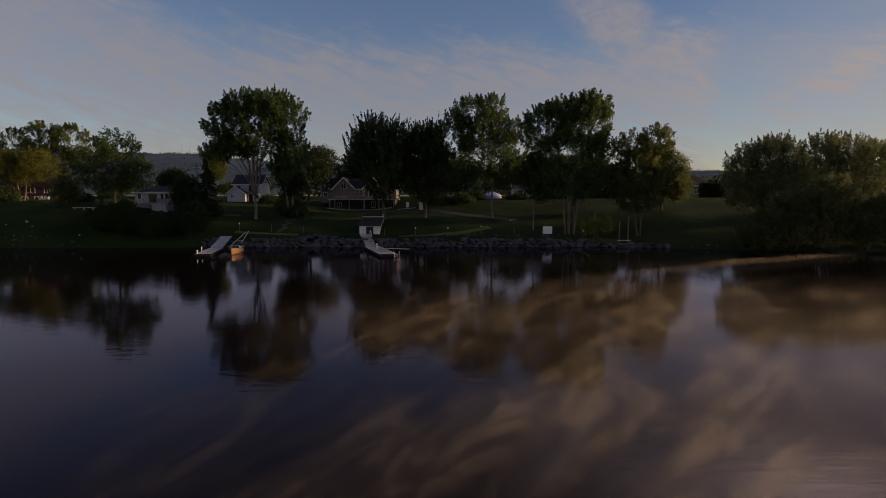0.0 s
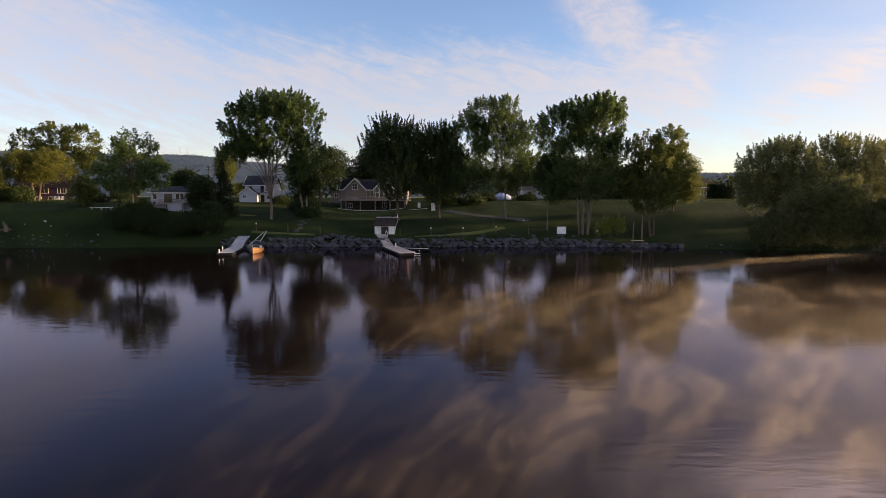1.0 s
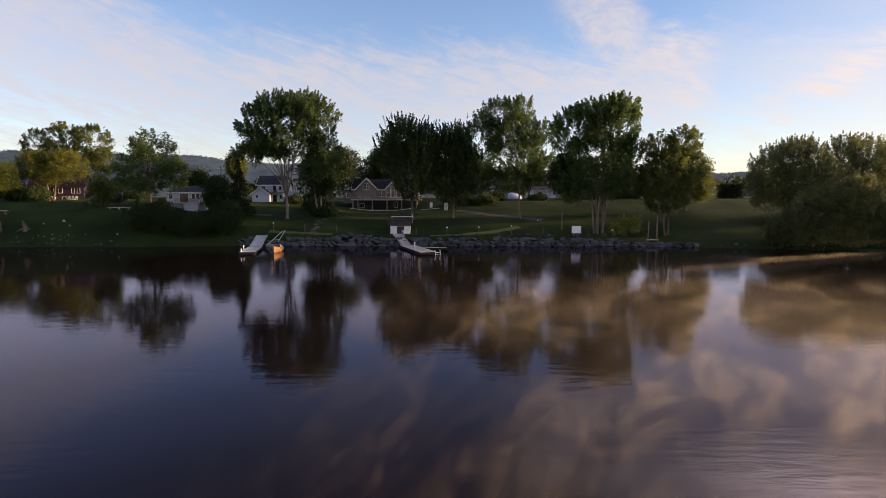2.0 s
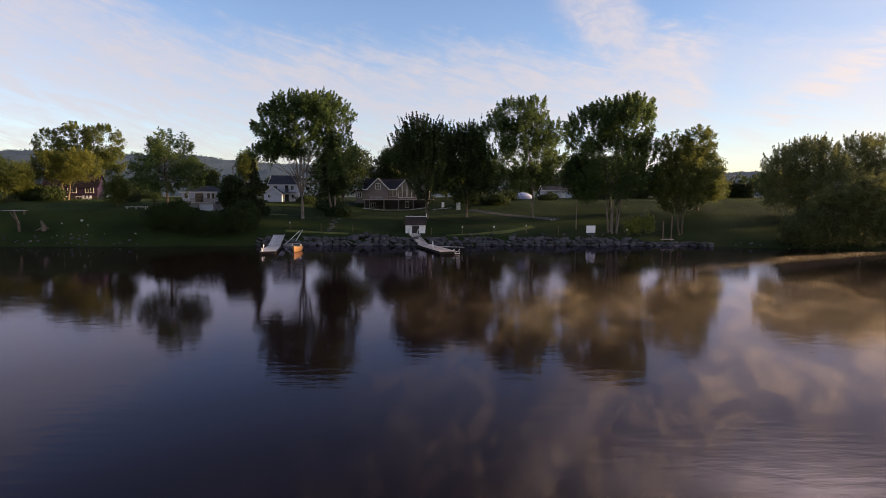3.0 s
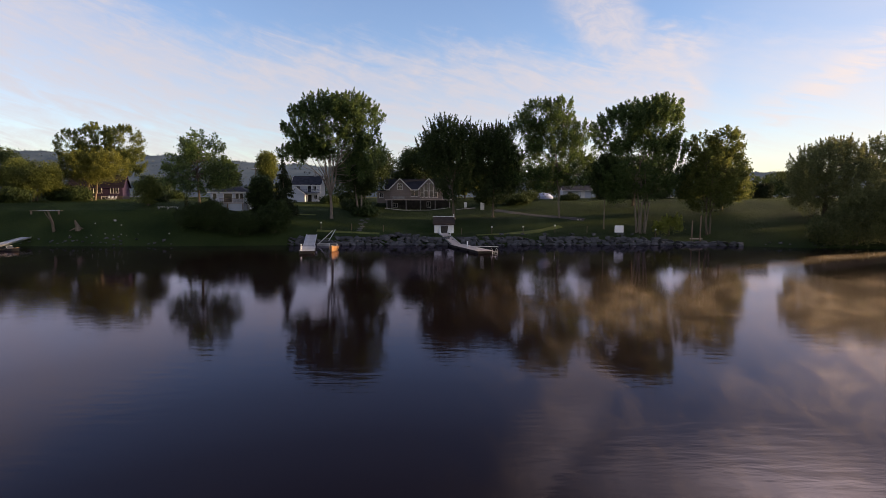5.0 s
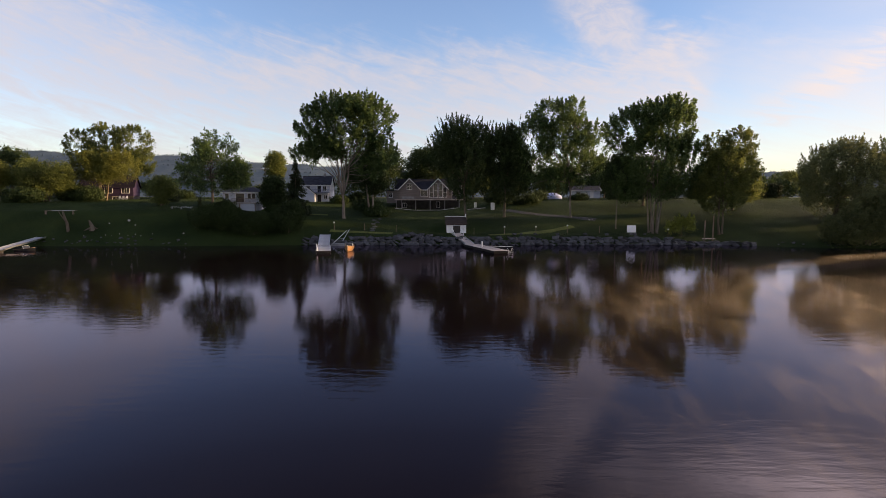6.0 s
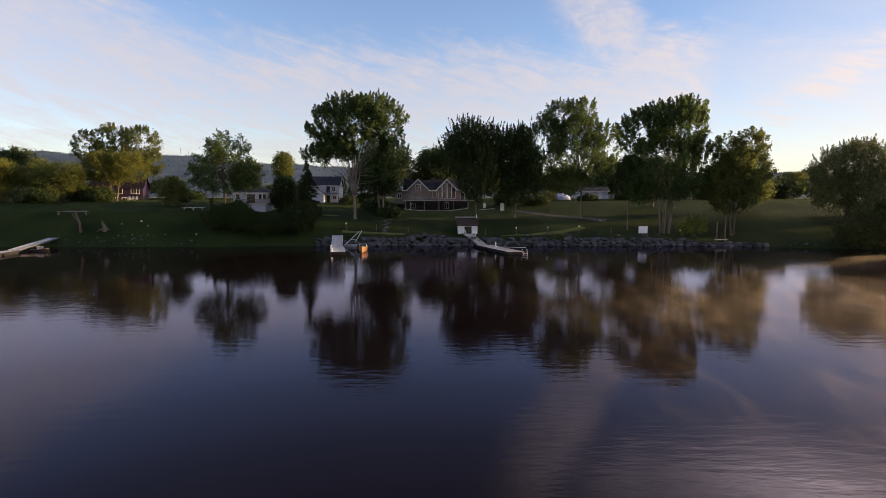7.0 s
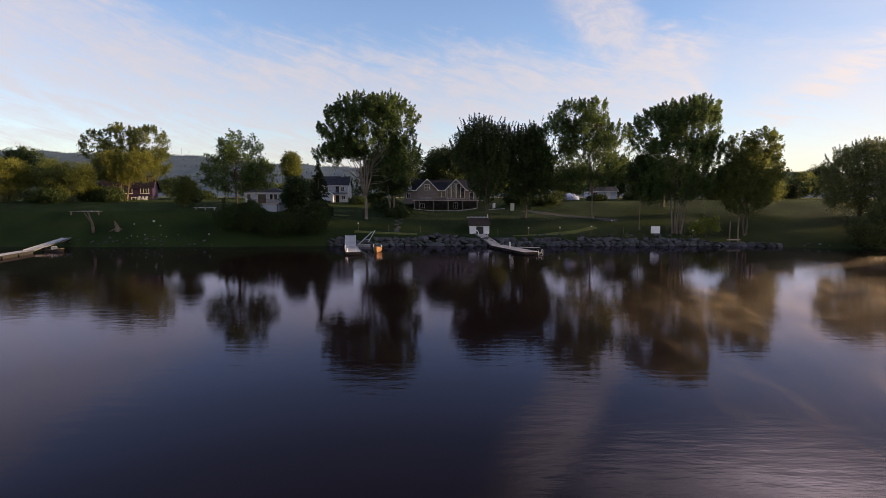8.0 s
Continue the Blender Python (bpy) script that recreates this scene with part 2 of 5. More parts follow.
M_BEIGE = surf("beige_siding", (0.115, 0.1, 0.096), (0.175, 0.15, 0.142), 0.6, 0.75, 0.1, stretch=(0.4, 0.4, 8))
# maroon made darker and bluer, the shade on the house painted in
M_RED = surf("shaded_maroon_siding", (0.02, 0.014, 0.034), (0.036, 0.024, 0.05), 0.6, 0.85, 0.1, stretch=(0.4, 0.4, 8), gloss=0.08)
M_DARKROOF = surf("dark_shingles", (0.012, 0.014, 0.022), (0.034, 0.036, 0.05), 1.2, 0.9, 0.5, gloss=0.15)
M_BROWNROOF = surf("brown_shingles", (0.022, 0.016, 0.015), (0.055, 0.04, 0.036), 1.2, 0.9, 0.5, gloss=0.15)
M_STONE = surf("foundation", (0.15, 0.15, 0.16), (0.28, 0.28, 0.28), 1.0, 0.9, 0.3)
M_DECK = surf("weathered_planks", (0.36, 0.29, 0.265), (0.52, 0.44, 0.4), 1.3, 0.8, 0.3, piece=0.15, stretch=(1, 1, 1))
M_GREYDECK = surf("pale_grey_planks", (0.27, 0.27, 0.3), (0.42, 0.42, 0.45), 1.3, 0.7, 0.2, piece=0.1)
M_WOOD = surf("brown_timber", (0.08, 0.05, 0.035), (0.2, 0.14, 0.1), 1.3, 0.8, 0.3, stretch=(1, 1, 0.3))
M_METAL = surf("galvanised_metal", (0.45, 0.46, 0.48), (0.6, 0.6, 0.62), 3, 0.35, 0.05, metallic=0.9)
M_GRAVEL = surf("gravel", (0.034, 0.033, 0.037), (0.078, 0.074, 0.076), 0.8, 0.95, 0.5, fine=40, gloss=0.1)
M_FLOAT = surf("black_float", (0.012, 0.012, 0.013), (0.03, 0.03, 0.03), 2, 0.75, 0.1, gloss=0.1)
M_HULL = surf("amber_hull", (0.2, 0.1, 0.045), (0.29, 0.16, 0.075), 1.4, 0.3, 0.03)
M_CREAM = surf("cream_gelcoat", (0.6, 0.55, 0.46), (0.72, 0.68, 0.58), 1.4, 0.3, 0.03)
M_BLUE = surf("pale_blue_canvas", (0.26, 0.31, 0.5), (0.36, 0.41, 0.6), 1.0, 0.8, 0.2)
M_SLATE = surf("slate_blue_paint", (0.05, 0.065, 0.12), (0.085, 0.1, 0.17), 1.0, 0.6, 0.1)
M_BOARD = surf("white_board", (0.7, 0.7, 0.72), (0.84, 0.84, 0.84), 0.8, 0.5, 0.03)
M_PALESTONE = surf("pale_stone", (0.2, 0.19, 0.18), (0.36, 0.34, 0.32), 1.2, 0.9, 0.3, piece=0.2)
# maroon roof taken nearly to black to carry the same shade
M_MAROONROOF = surf("shaded_maroon_shingles", (0.006, 0.005, 0.008), (0.016, 0.012, 0.017), 1.2, 0.9, 0.4, gloss=0.1)
# shade put into the colour of the basements and the open doorway
M_SHADEWALL = surf("shade_dark_wall", (0.03, 0.028, 0.028), (0.07, 0.065, 0.06), 1.0, 0.9, 0.2, gloss=0.1)
# mast steel takes a blue-grey near the hills', haze put into its colour
M_MAST = surf("hazed_steel", (0.07, 0.08, 0.095), (0.12, 0.13, 0.15), 1.0, 0.6, 0.05)
M_FIELD = surf("ripe_field", (0.2, 0.19, 0.08), (0.34, 0.31, 0.13), 0.05, 1.0, 0.4, fine=20, gloss=0.0)
L_GREEN = leafy("poplar_leaves", (0.022, 0.044, 0.016), (0.085, 0.13, 0.042), 0.52)
L_DARK = leafy("ash_leaves", (0.014, 0.025, 0.01), (0.042, 0.064, 0.021), 0.24)
L_OLIVE = leafy("olive_leaves", (0.034, 0.05, 0.014), (0.115, 0.135, 0.036), 0.5)
L_YELLOW = leafy("yellowing_leaves", (0.058, 0.07, 0.015), (0.15, 0.155, 0.034), 0.45)
L_BRIGHT = leafy("lime_leaves", (0.1, 0.13, 0.02), (0.24, 0.26, 0.06), 0.5)
L_WILLOW = leafy("willow_leaves", (0.046, 0.058, 0.026), (0.15, 0.165, 0.065), 0.55)
L_CONIFER = leafy("conifer_needles", (0.011, 0.019, 0.009), (0.03, 0.042, 0.017), 0.15)
# forest green greyed and blued, the haze painted in
L_HILL = leafy("hazed_hill_forest", (0.035, 0.055, 0.075), (0.06, 0.082, 0.105), 0.1)
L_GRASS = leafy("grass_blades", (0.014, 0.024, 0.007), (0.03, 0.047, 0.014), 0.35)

# ---------------------------------------------------------------- builders
def mesh_of(name, bm, material, smooth=False):
    me = bpy.data.meshes.new(name)
    bmesh.ops.recalc_face_normals(bm, faces=bm.faces)
    bm.to_mesh(me)
    bm.free()
    if material:
        me.materials.append(material)
    if smooth:
        me.polygons.foreach_set("use_smooth", [True] * len(me.polygons))
    return me


def part(name, bm, material, parent, label="", smooth=False):
    ob = new(name, mesh_of(name, bm, material, smooth))
    ob.parent = parent
    if label:
        tagged(ob, label)
    return ob


def thing(name, m, label, category, group="", kind=""):
    ob = new(name)
    ob.empty_display_size = 0.5
    ob.matrix_world = m
    return tagged(ob, label, category, group, kind)


def box(bm, x0, x1, y0, y1, z0, z1, bevel=0.0):
    got = bmesh.ops.create_cube(bm, size=1.0, matrix=Matrix.LocRotScale(((x0 + x1) / 2, (y0 + y1) / 2, (z0 + z1) / 2), None, (x1 - x0, y1 - y0, z1 - z0)))
    if bevel:
        edges = {e for v in got["verts"] for e in v.link_edges}
        bmesh.ops.bevel(bm, geom=list(edges), offset=bevel, segments=1, affect="EDGES")
    return bm


def beam(bm, p, q, w, h):
    """A straight timber from p to q, w across and h deep."""
    p, q = Vector(p), Vector(q)
    turn = (q - p).to_track_quat("Y", "Z")
    bmesh.ops.create_cube(bm, size=1.0, matrix=Matrix.LocRotScale((p + q) / 2, turn, (w, (q - p).length, h)))
    return bm


def tube(bm, points, radii, n=8):
    """A tapered round limb through the points."""
    rings = []
    for i, p in enumerate(points):
        d = (points[min(i + 1, len(points) - 1)] - points[max(i - 1, 0)]).normalized()
        u = d.cross(Vector((0.31, 0.95, 0.05))).normalized()
        v = d.cross(u)
        rings.append([bm.verts.new(p + (u * math.cos(k * math.tau / n) + v * math.sin(k * math.tau / n)) * radii[i]) for k in range(n)])
    for a, b in zip(rings, rings[1:]):
        for k in range(n):
            bm.faces.new((a[k], a[(k + 1) % n], b[(k + 1) % n], b[k]))
    bm.faces.new(rings[0])
    bm.faces.new(rings[-1])
    return bm


def rod(bm, p, q, r, n=8):
    return tube(bm, [Vector(p), Vector(q)], [r, r], n)


def prism(bm, outline, y0, y1):
    """An outline in x and z drawn out from y0 to y1."""
    a = [bm.verts.new((x, y0, z)) for x, z in outline]
    b = [bm.verts.new((x, y1, z)) for x, z in outline]
    bm.faces.new(a)
    bm.faces.new(b)
    for i in range(len(a)):
        j = (i + 1) % len(a)
        bm.faces.new((a[i], a[j], b[j], b[i]))
    return bm


def prism_x(bm, outline, x0, x1):
    """An outline in y and z drawn out from x0 to x1."""
    a = [bm.verts.new((x0, y, z)) for y, z in outline]
    b = [bm.verts.new((x1, y, z)) for y, z in outline]
    bm.faces.new(a)
    bm.faces.new(b)
    for i in range(len(a)):
        j = (i + 1) % len(a)
        bm.faces.new((a[i], a[j], b[j], b[i]))
    return bm


def B():
    return bmesh.new()


# ---------------------------------------------------------------- ground and water
def shore(x):
    return float(np.interp(x, [-400, -110, -70, -45, 36, 50, 75, 110, 220, 600], [99, 99, 98.5, 101, 101, 96, 91.5, 87, 74, 40]))


PROFILES = [
    (-76, [(-40, -3), (-1, -0.4), (0, 0.05), (2, 1.5), (8.5, 6.7), (15, 8.0), (36, 8.8), (60, 9.2), (90, 9.4)]),
    (-69, [(-40, -3), (-1, -0.4), (0, 0.05), (2, 1.5), (8.5, 6.5), (12, 7.0), (20, 7.2), (36, 8.4), (60, 9.2), (90, 9.4)]),
    (-60, [(-40, -3), (-1, -0.4), (0, 0.05), (2, 1.3), (8.5, 4.2), (15, 5.7), (21, 6.4), (36, 7.8), (60, 8.8), (90, 9.4)]),
    (-46, [(-40, -3), (-1, -0.5), (0, 0.1), (3, 1.7), (11, 4.9), (25, 6.4), (45, 8.1), (60, 8.6), (90, 9.3)]),
    (-26, [(-40, -3), (-1, -0.5), (0, 0.1), (3, 1.7), (9, 2.3), (17, 4.4), (32, 5.3), (48, 5.9), (60, 8.2), (90, 9.3)]),
    (-19, [(-40, -3), (-1, -0.5), (0, 0.1), (3, 1.5), (11, 1.65), (13, 2.6), (18, 4.3), (32, 5.3), (48, 5.9), (60, 8.2), (90, 9.3)]),
    (-12, [(-40, -3), (-1, -0.5), (0, 0.1), (3, 1.5), (11, 1.65), (13, 2.6), (18, 4.4), (32, 5.7), (46, 6.8), (60, 8.6), (90, 9.3)]),
    (-5, [(-40, -3), (-1, -0.5), (0, 0.1), (3, 1.6), (7, 1.8), (17, 4.4), (32, 6.2), (42, 7.6), (60, 9.0), (90, 9.4)]),
    (12, [(-40, -3), (-1, -0.5), (0, 0.1), (3, 1.6), (7, 1.9), (17, 4.6), (30, 6.6), (38, 8.2), (55, 9.2), (90, 9.4)]),
    (36, [(-40, -3), (-1, -0.4), (0, 0.1), (3, 1.0), (8, 2.4), (20, 5.6), (38, 8.6), (50, 9.1), (90, 9.4)]),
]
STATION = [s for s, _ in PROFILES]


def ground_z(x, y):
    if y < -160:
        return float(np.interp(-160 - y, [0, 6, 40], [-3, 1.5, 5]))
    s = y - shore(x)
    v = [float(np.interp(s, [a for a, _ in p], [b for _, b in p])) for _, p in PROFILES]
    z = float(np.interp(x, STATION, v))
    if s > 1:
        z += 0.12 * noise.noise(Vector((x * 0.12, y * 0.12, 3))) * min(1, s / 8)
    return z


def build_ground():
    def axis(lo, mid0, mid1, hi, step, grow):
        mid = list(np.arange(mid0, mid1 + 0.01, step))
        up, d = [], step
        while (up[-1] if up else mid[-1]) < hi:
            d *= grow
            up.append((up[-1] if up else mid[-1]) + d)
        dn, d = [], step
        while (dn[-1] if dn else mid[0]) > lo:
            d *= grow
            dn.append((dn[-1] if dn else mid[0]) - d)
        return dn[::-1] + mid + up
    xs = axis(-4000, -150, 150, 4000, 1.5, 1.35)
    ys = axis(-3000, 84, 165, 4600, 0.75, 1.3)
    verts = [(x, y, ground_z(x, y)) for y in ys for x in xs]
    w = len(xs)
    faces = [(j * w + i, j * w + i + 1, (j + 1) * w + i + 1, (j + 1) * w + i) for j in range(len(ys) - 1) for i in range(w - 1)]
    me = bpy.data.meshes.new("ground")
    me.from_pydata(verts, [], faces)
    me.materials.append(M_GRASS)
    me.polygons.foreach_set("use_smooth", [True] * len(faces))
    tagged(new("ground", me), "mown green lawn sloping down to the river bank", "ground", kind="structure")
    bm = B()
    grid = [-4000, -1000, -300, 0, 300, 1000, 4000]
    vs = [[bm.verts.new((x, y, 0)) for x in grid] for y in (-175, 0, 60, 140)]
    for j in range(3):
        for i in range(len(grid) - 1):
            bm.faces.new((vs[j][i], vs[j][i + 1], vs[j + 1][i + 1], vs[j + 1][i]))
    tagged(new("water", mesh_of("water", bm, M_WATER)), "calm dark brown river water with faint ripples", "river", kind="structure")


build_ground()


def build_field():
    """The pale strip of farmland behind the gardens."""
    bm = B()
    xs = list(np.arange(-900, 901, 30))
    rows = [[bm.verts.new((x, y, ground_z(x, y) + 0.06)) for x in xs] for y in (205, 260, 400, 800)]
    for a, b in zip(rows, rows[1:]):
        for i in range(len(xs) - 1):
            bm.faces.new((a[i], a[i + 1], b[i + 1], b[i]))
    tagged(new("field", mesh_of("field", bm, M_FIELD)), "pale ripe farm field behind the gardens", "field", kind="structure")


build_field()


def build_hills():
    bm = B()
    xs = np.arange(-4200, 4201, 24)
    az = [math.atan2(x, 2600) for x in xs]
    crest = [float(np.interp(a, [-1.2, -0.9, -0.66, -0.5, -0.38, -0.25, -0.1, 0.3, 0.56, 0.8, 1.2], [150, 178, 200, 190, 176, 150, 120, 100, 124, 110, 90])) for a in az]
    rows = []
    for k, f in enumerate((0.0, 0.25, 0.5, 0.75, 0.92, 1.0, 0.9)):
        row = []
        for x, c in zip(xs, crest):
            n = noise.fractal(Vector((x / 420, k * 0.7, 5)), 0.6, 2.2, 5)
            row.append(bm.verts.new((x, 1900 + 117 * k + 40 * n, 9 + c * f * (1 + 0.1 * n) + (5 * noise.noise(Vector((x / 40, k, 1))) + 4 * noise.noise(Vector((x / 13, k, 7))) if f > 0.2 else 0))))
        rows.append(row)
    for a, b in zip(rows, rows[1:]):
        for i in range(len(xs) - 1):
            bm.faces.new((a[i], a[i + 1], b[i + 1], b[i]))
    tagged(new("backdrop", mesh_of("backdrop", bm, M_HILL, True)), "long low wooded hills with blue haze painted into their colour", "hills", kind="structure")


build_hills()


# ---------------------------------------------------------------- trees
def leaf_mesh(name, centres, size, rng, material, droop=0.0):
    """Small pointed leaf faces at the centres, one island each."""
    n = len(centres)
    d = rng.normal(size=(n, 3))
    d /= np.linalg.norm(d, axis=1)[:, None]
    e = np.cross(d, rng.normal(size=(n, 3)))
    e /= np.linalg.norm(e, axis=1)[:, None]
    s = size * rng.uniform(0.6, 1.35, n)[:, None]
    if droop:
        d = d * (1 - droop) + np.array((0, 0, -1.0)) * droop
    tip, side = d * s, e * s * 0.42
    co = np.stack([centres - tip, centres + side, centres + tip, centres - side], axis=1).reshape(-1, 3)
    me = bpy.data.meshes.new(name)
    me.vertices.add(4 * n)
    me.vertices.foreach_set("co", co.astype(np.float32).ravel())
    me.loops.add(4 * n)
    me.loops.foreach_set("vertex_index", np.arange(4 * n, dtype=np.int32))
    me.polygons.add(n)
    me.polygons.foreach_set("loop_start", np.arange(0, 4 * n, 4, dtype=np.int32))
    me.polygons.foreach_set("loop_total", np.full(n, 4, dtype=np.int32))
    me.update(calc_edges=True)
    me.materials.append(material)
    return me


def crown_points(lobes, clusters, per, spread, rng, spray=0.0, gaps=0.0, inner=0.5):
    """Leaf places: clusters scattered mostly in the outer part of each lobe, each a puff or a spray that grows up and out."""
    weight = np.array([(rx * ry * rz) ** 0.667 for *_, rx, ry, rz in lobes])
    pick = rng.choice(len(lobes), size=clusters, p=weight / weight.sum())
    heads, cloud = [], []
    for k in pick:
        cx, cy, cz, rx, ry, rz = lobes[k]
        d = rng.normal(size=3)
        d /= np.linalg.norm(d)
        r = inner + (1 - inner) * rng.uniform() ** 0.6
        p = np.array((cx, cy, cz)) + d * r * np.array((rx, ry, rz))
        if gaps and noise.noise(Vector(p * 0.33)) > 0.5 - gaps:
            continue
        heads.append(p)
        if spray:
            axis = d * np.array((0.55, 0.55, 0.3)) + np.array((0, 0, 0.85))
            axis /= np.linalg.norm(axis)
            u = rng.uniform(0, 1, per)
            cloud.append(p + axis * (u * spray)[:, None] + rng.normal(size=(per, 3)) * (spread * (1.05 - u * 0.85))[:, None])
        else:
            cloud.append(p + rng.normal(size=(per, 3)) * spread * np.array((1, 1, 0.75)))
    return heads, np.concatenate(cloud)


def tree(name, label, x, y, lobes, leaves, bark, clusters=420, per=26, spread=0.55, leaf=0.3, spray=0.0, gaps=0.15, stems=1, girth=0.35, fork=0.3, seed=1, group="", category="tree", inner=0.5, limbs=16, droop=0.0, lean=0.0, plumes=0, plume=3.0):
    rng = np.random.default_rng(seed)
    z = ground_z(x, y) - 0.15
    top = thing(name, pose(x, y, z), label, category, group)
    heads, cloud = crown_points(lobes, int(clusters * 1.5), int(per * 1.7), spread * 1.05, rng, spray, gaps, inner)
    for _ in range(plumes):
        cx, cy, cz, rx, ry, rz = lobes[int(rng.integers(len(lobes)))]
        a, f = rng.uniform(0, math.tau), rng.uniform(0.1, 0.95)
        foot = np.array((cx + rx * f * math.cos(a), cy + ry * f * math.sin(a), cz + rz * math.sqrt(1 - f * f) * 0.9))
        axis = np.array((0.45 * f * math.cos(a), 0.45 * f * math.sin(a), 1.0)) + rng.normal(size=3) * 0.08
        u = rng.uniform(0, 1, 70)
        cloud = np.concatenate([cloud, foot + axis * (u * plume * rng.uniform(0.6, 1.1))[:, None] + rng.normal(size=(70, 3)) * (0.3 * (1.05 - u))[:, None]])
    low = min(cz - rz for *_, cz, _, _, rz in lobes)
    high = max(cz + rz for *_, cz, _, _, rz in lobes)
    fork_z = max(0.6, low + (high - low) * fork)
    bm = B()
    feet = []
    for s in range(stems):
        a = s * math.tau / stems + 0.6
        foot = Vector((0.9 * girth * stems * math.cos(a), 0.6 * girth * stems * math.sin(a), 0)) if stems > 1 else Vector((0, 0, 0))
        out = 0.1 * fork_z if stems > 1 else 0.0
        head = Vector((foot.x + out * math.cos(a) + lean * fork_z + rng.normal() * 0.2, foot.y + out * math.sin(a), fork_z * rng.uniform(0.85, 1.1)))
        mid = foot.lerp(head, 0.5) + Vector((rng.normal() * 0.12, rng.normal() * 0.12, 0))
        tube(bm, [foot, foot.lerp(mid, 0.15), mid, head], [girth * 1.5, girth, girth * 0.85, girth * 0.6], 9)
        feet.append((mid, head))
    trunk = part("trunk", bm, bark, top, smooth=True)
    boughs = []
    for k, (cx, cy, cz, rx, ry, rz) in enumerate(lobes):
        mid, head = feet[k % stems]
        goal = Vector((cx * 0.85, cy + rng.normal() * 0.4, cz + 0.25 * rz))
        if goal.z < head.z + 1 or abs(goal.x - head.x) > 0.85 * (goal.z - head.z):
            continue
        if k > 2:
            head = mid.lerp(head, rng.uniform(0.5, 1.0))
        bend = head + Vector((0.3 * (goal.x - head.x) + rng.normal() * 0.35, rng.normal() * 0.4, 0.5 * (goal.z - head.z)))
        r = girth * rng.uniform(0.42, 0.58)
        knee = head.lerp(bend, 0.5) + Vector((rng.normal() * 0.18, rng.normal() * 0.18, 0))
        part("bough", tube(B(), [head - Vector((0, 0, 0.3)), knee, bend, goal], [r, r * 0.85, r * 0.65, r * 0.25], 8), bark, trunk, smooth=True)
        boughs.append((head, bend, goal, r))
    for k in range(min(limbs, len(heads))):
        goal = Vector(heads[int(rng.integers(len(heads)))])
        if boughs:
            head, bend, tip, r = min(boughs, key=lambda g: (g[2] - goal).length)
            start = bend.lerp(tip, rng.uniform(-0.6, 0.9)) if rng.uniform() < 0.7 else head.lerp(bend, rng.uniform(0.4, 1.0))
            start = head.lerp(bend, rng.uniform(0.5, 1.0)) if start.z > goal.z + 1 else start
        else:
            start, r = feet[k % stems][0].lerp(feet[k % stems][1], rng.uniform(0.35, 0.98)), girth * 0.5
        mid = start.lerp(goal, 0.5) + Vector((0, 0, -0.06 * (goal - start).length + rng.normal() * 0.2))
        r *= rng.uniform(0.35, 0.6)
        part("limb", tube(B(), [start, mid, goal], [r, r * 0.6, 0.03], 6), bark, trunk, smooth=True)
    crown = new("crown", leaf_mesh("crown", cloud, leaf * 0.82, rng, leaves, droop))
    crown.parent = top
    return top


def conifer(name, label, x, y, height, radius, seed=1, group="", leaves=None):
    """A pointed evergreen: a straight stem with whorls of drooping boughs."""
    rng = np.random.default_rng(seed)
    top = thing(name, pose(x, y, ground_z(x, y) - 0.1), label, "conifer", group)
    bm = B()
    tube(bm, [Vector((0, 0, 0)), Vector((0, 0, height * 0.5)), Vector((0, 0, height))], [0.05 * radius + 0.08, 0.1, 0.02], 8)
    cloud = []
    for h in np.arange(0.06, 1.0, 0.6 / height):
        reach = radius * (1 - h) ** 0.8
        for a in rng.uniform(0, math.tau, 8):
            length = reach * rng.uniform(0.75, 1.15)
            tip = Vector((math.cos(a) * length, math.sin(a) * length, h * height - 0.22 * length))
            if length > 0.5:
                tube(bm, [Vector((0, 0, h * height)), tip], [0.03, 0.01], 4)
            u = rng.uniform(0.1, 1, max(8, int(34 * length)))
            cloud.append(np.array((0, 0, h * height)) + (np.array(tip) - np.array((0, 0, h * height))) * u[:, None] + rng.normal(size=(len(u), 3)) * 0.12)
    part("trunk", bm, M_BARK, top)
    crown = new("crown", leaf_mesh("crown", np.concatenate(cloud), 0.26, rng, leaves or L_CONIFER, 0.3))
    crown.parent = top
    return top

# big cottonwood on the lawn
tree("cottonwood", "tall green cottonwood with pale forked trunk on the lawn", -40.7, 115, [(0.7, 0, 18.32, 6.8, 6, 6.08), (-2.3, 0, 14.11, 2.6, 3, 1.76), (-5.1, 0, 19.5, 4.6, 5, 4.12), (6.4, 0, 19.99, 5, 5, 4.7), (-1.6, 0, 23.42, 4.5, 4, 2.94), (3.8, 0, 23.62, 4.5, 4, 2.74), (-8, 0, 13.23, 2.8, 3, 1.76), (8.8, 0, 13.13, 3.2, 4, 3.43), (-4.8, 0, 14.6, 3, 4, 1.96), (6, 1, 10.19, 2.6, 3, 2.74)],
     L_GREEN, M_PALEBARK, 520, 38, 0.38, 0.32, spray=2.2, plumes=170, plume=2.2, gaps=0.17, stems=1, girth=0.36, fork=-0.1, seed=3, limbs=26)
# the round tree by the bench
tree("maple", "rounded sparse green maple above the river bank", -66.5, 107.5, [(0, 0, 9.2, 6.6, 5.5, 5.4), (0.8, 0, 13.6, 4.4, 4, 3.2), (-4, 0, 8, 3.4, 3, 3), (4.8, 0, 8, 3.4, 3, 3.6)],
     L_GREEN, M_BARK, 330, 24, 0.5, 0.29, spray=0.9, gaps=0.2, girth=0.3, fork=0.25, seed=5, limbs=40)
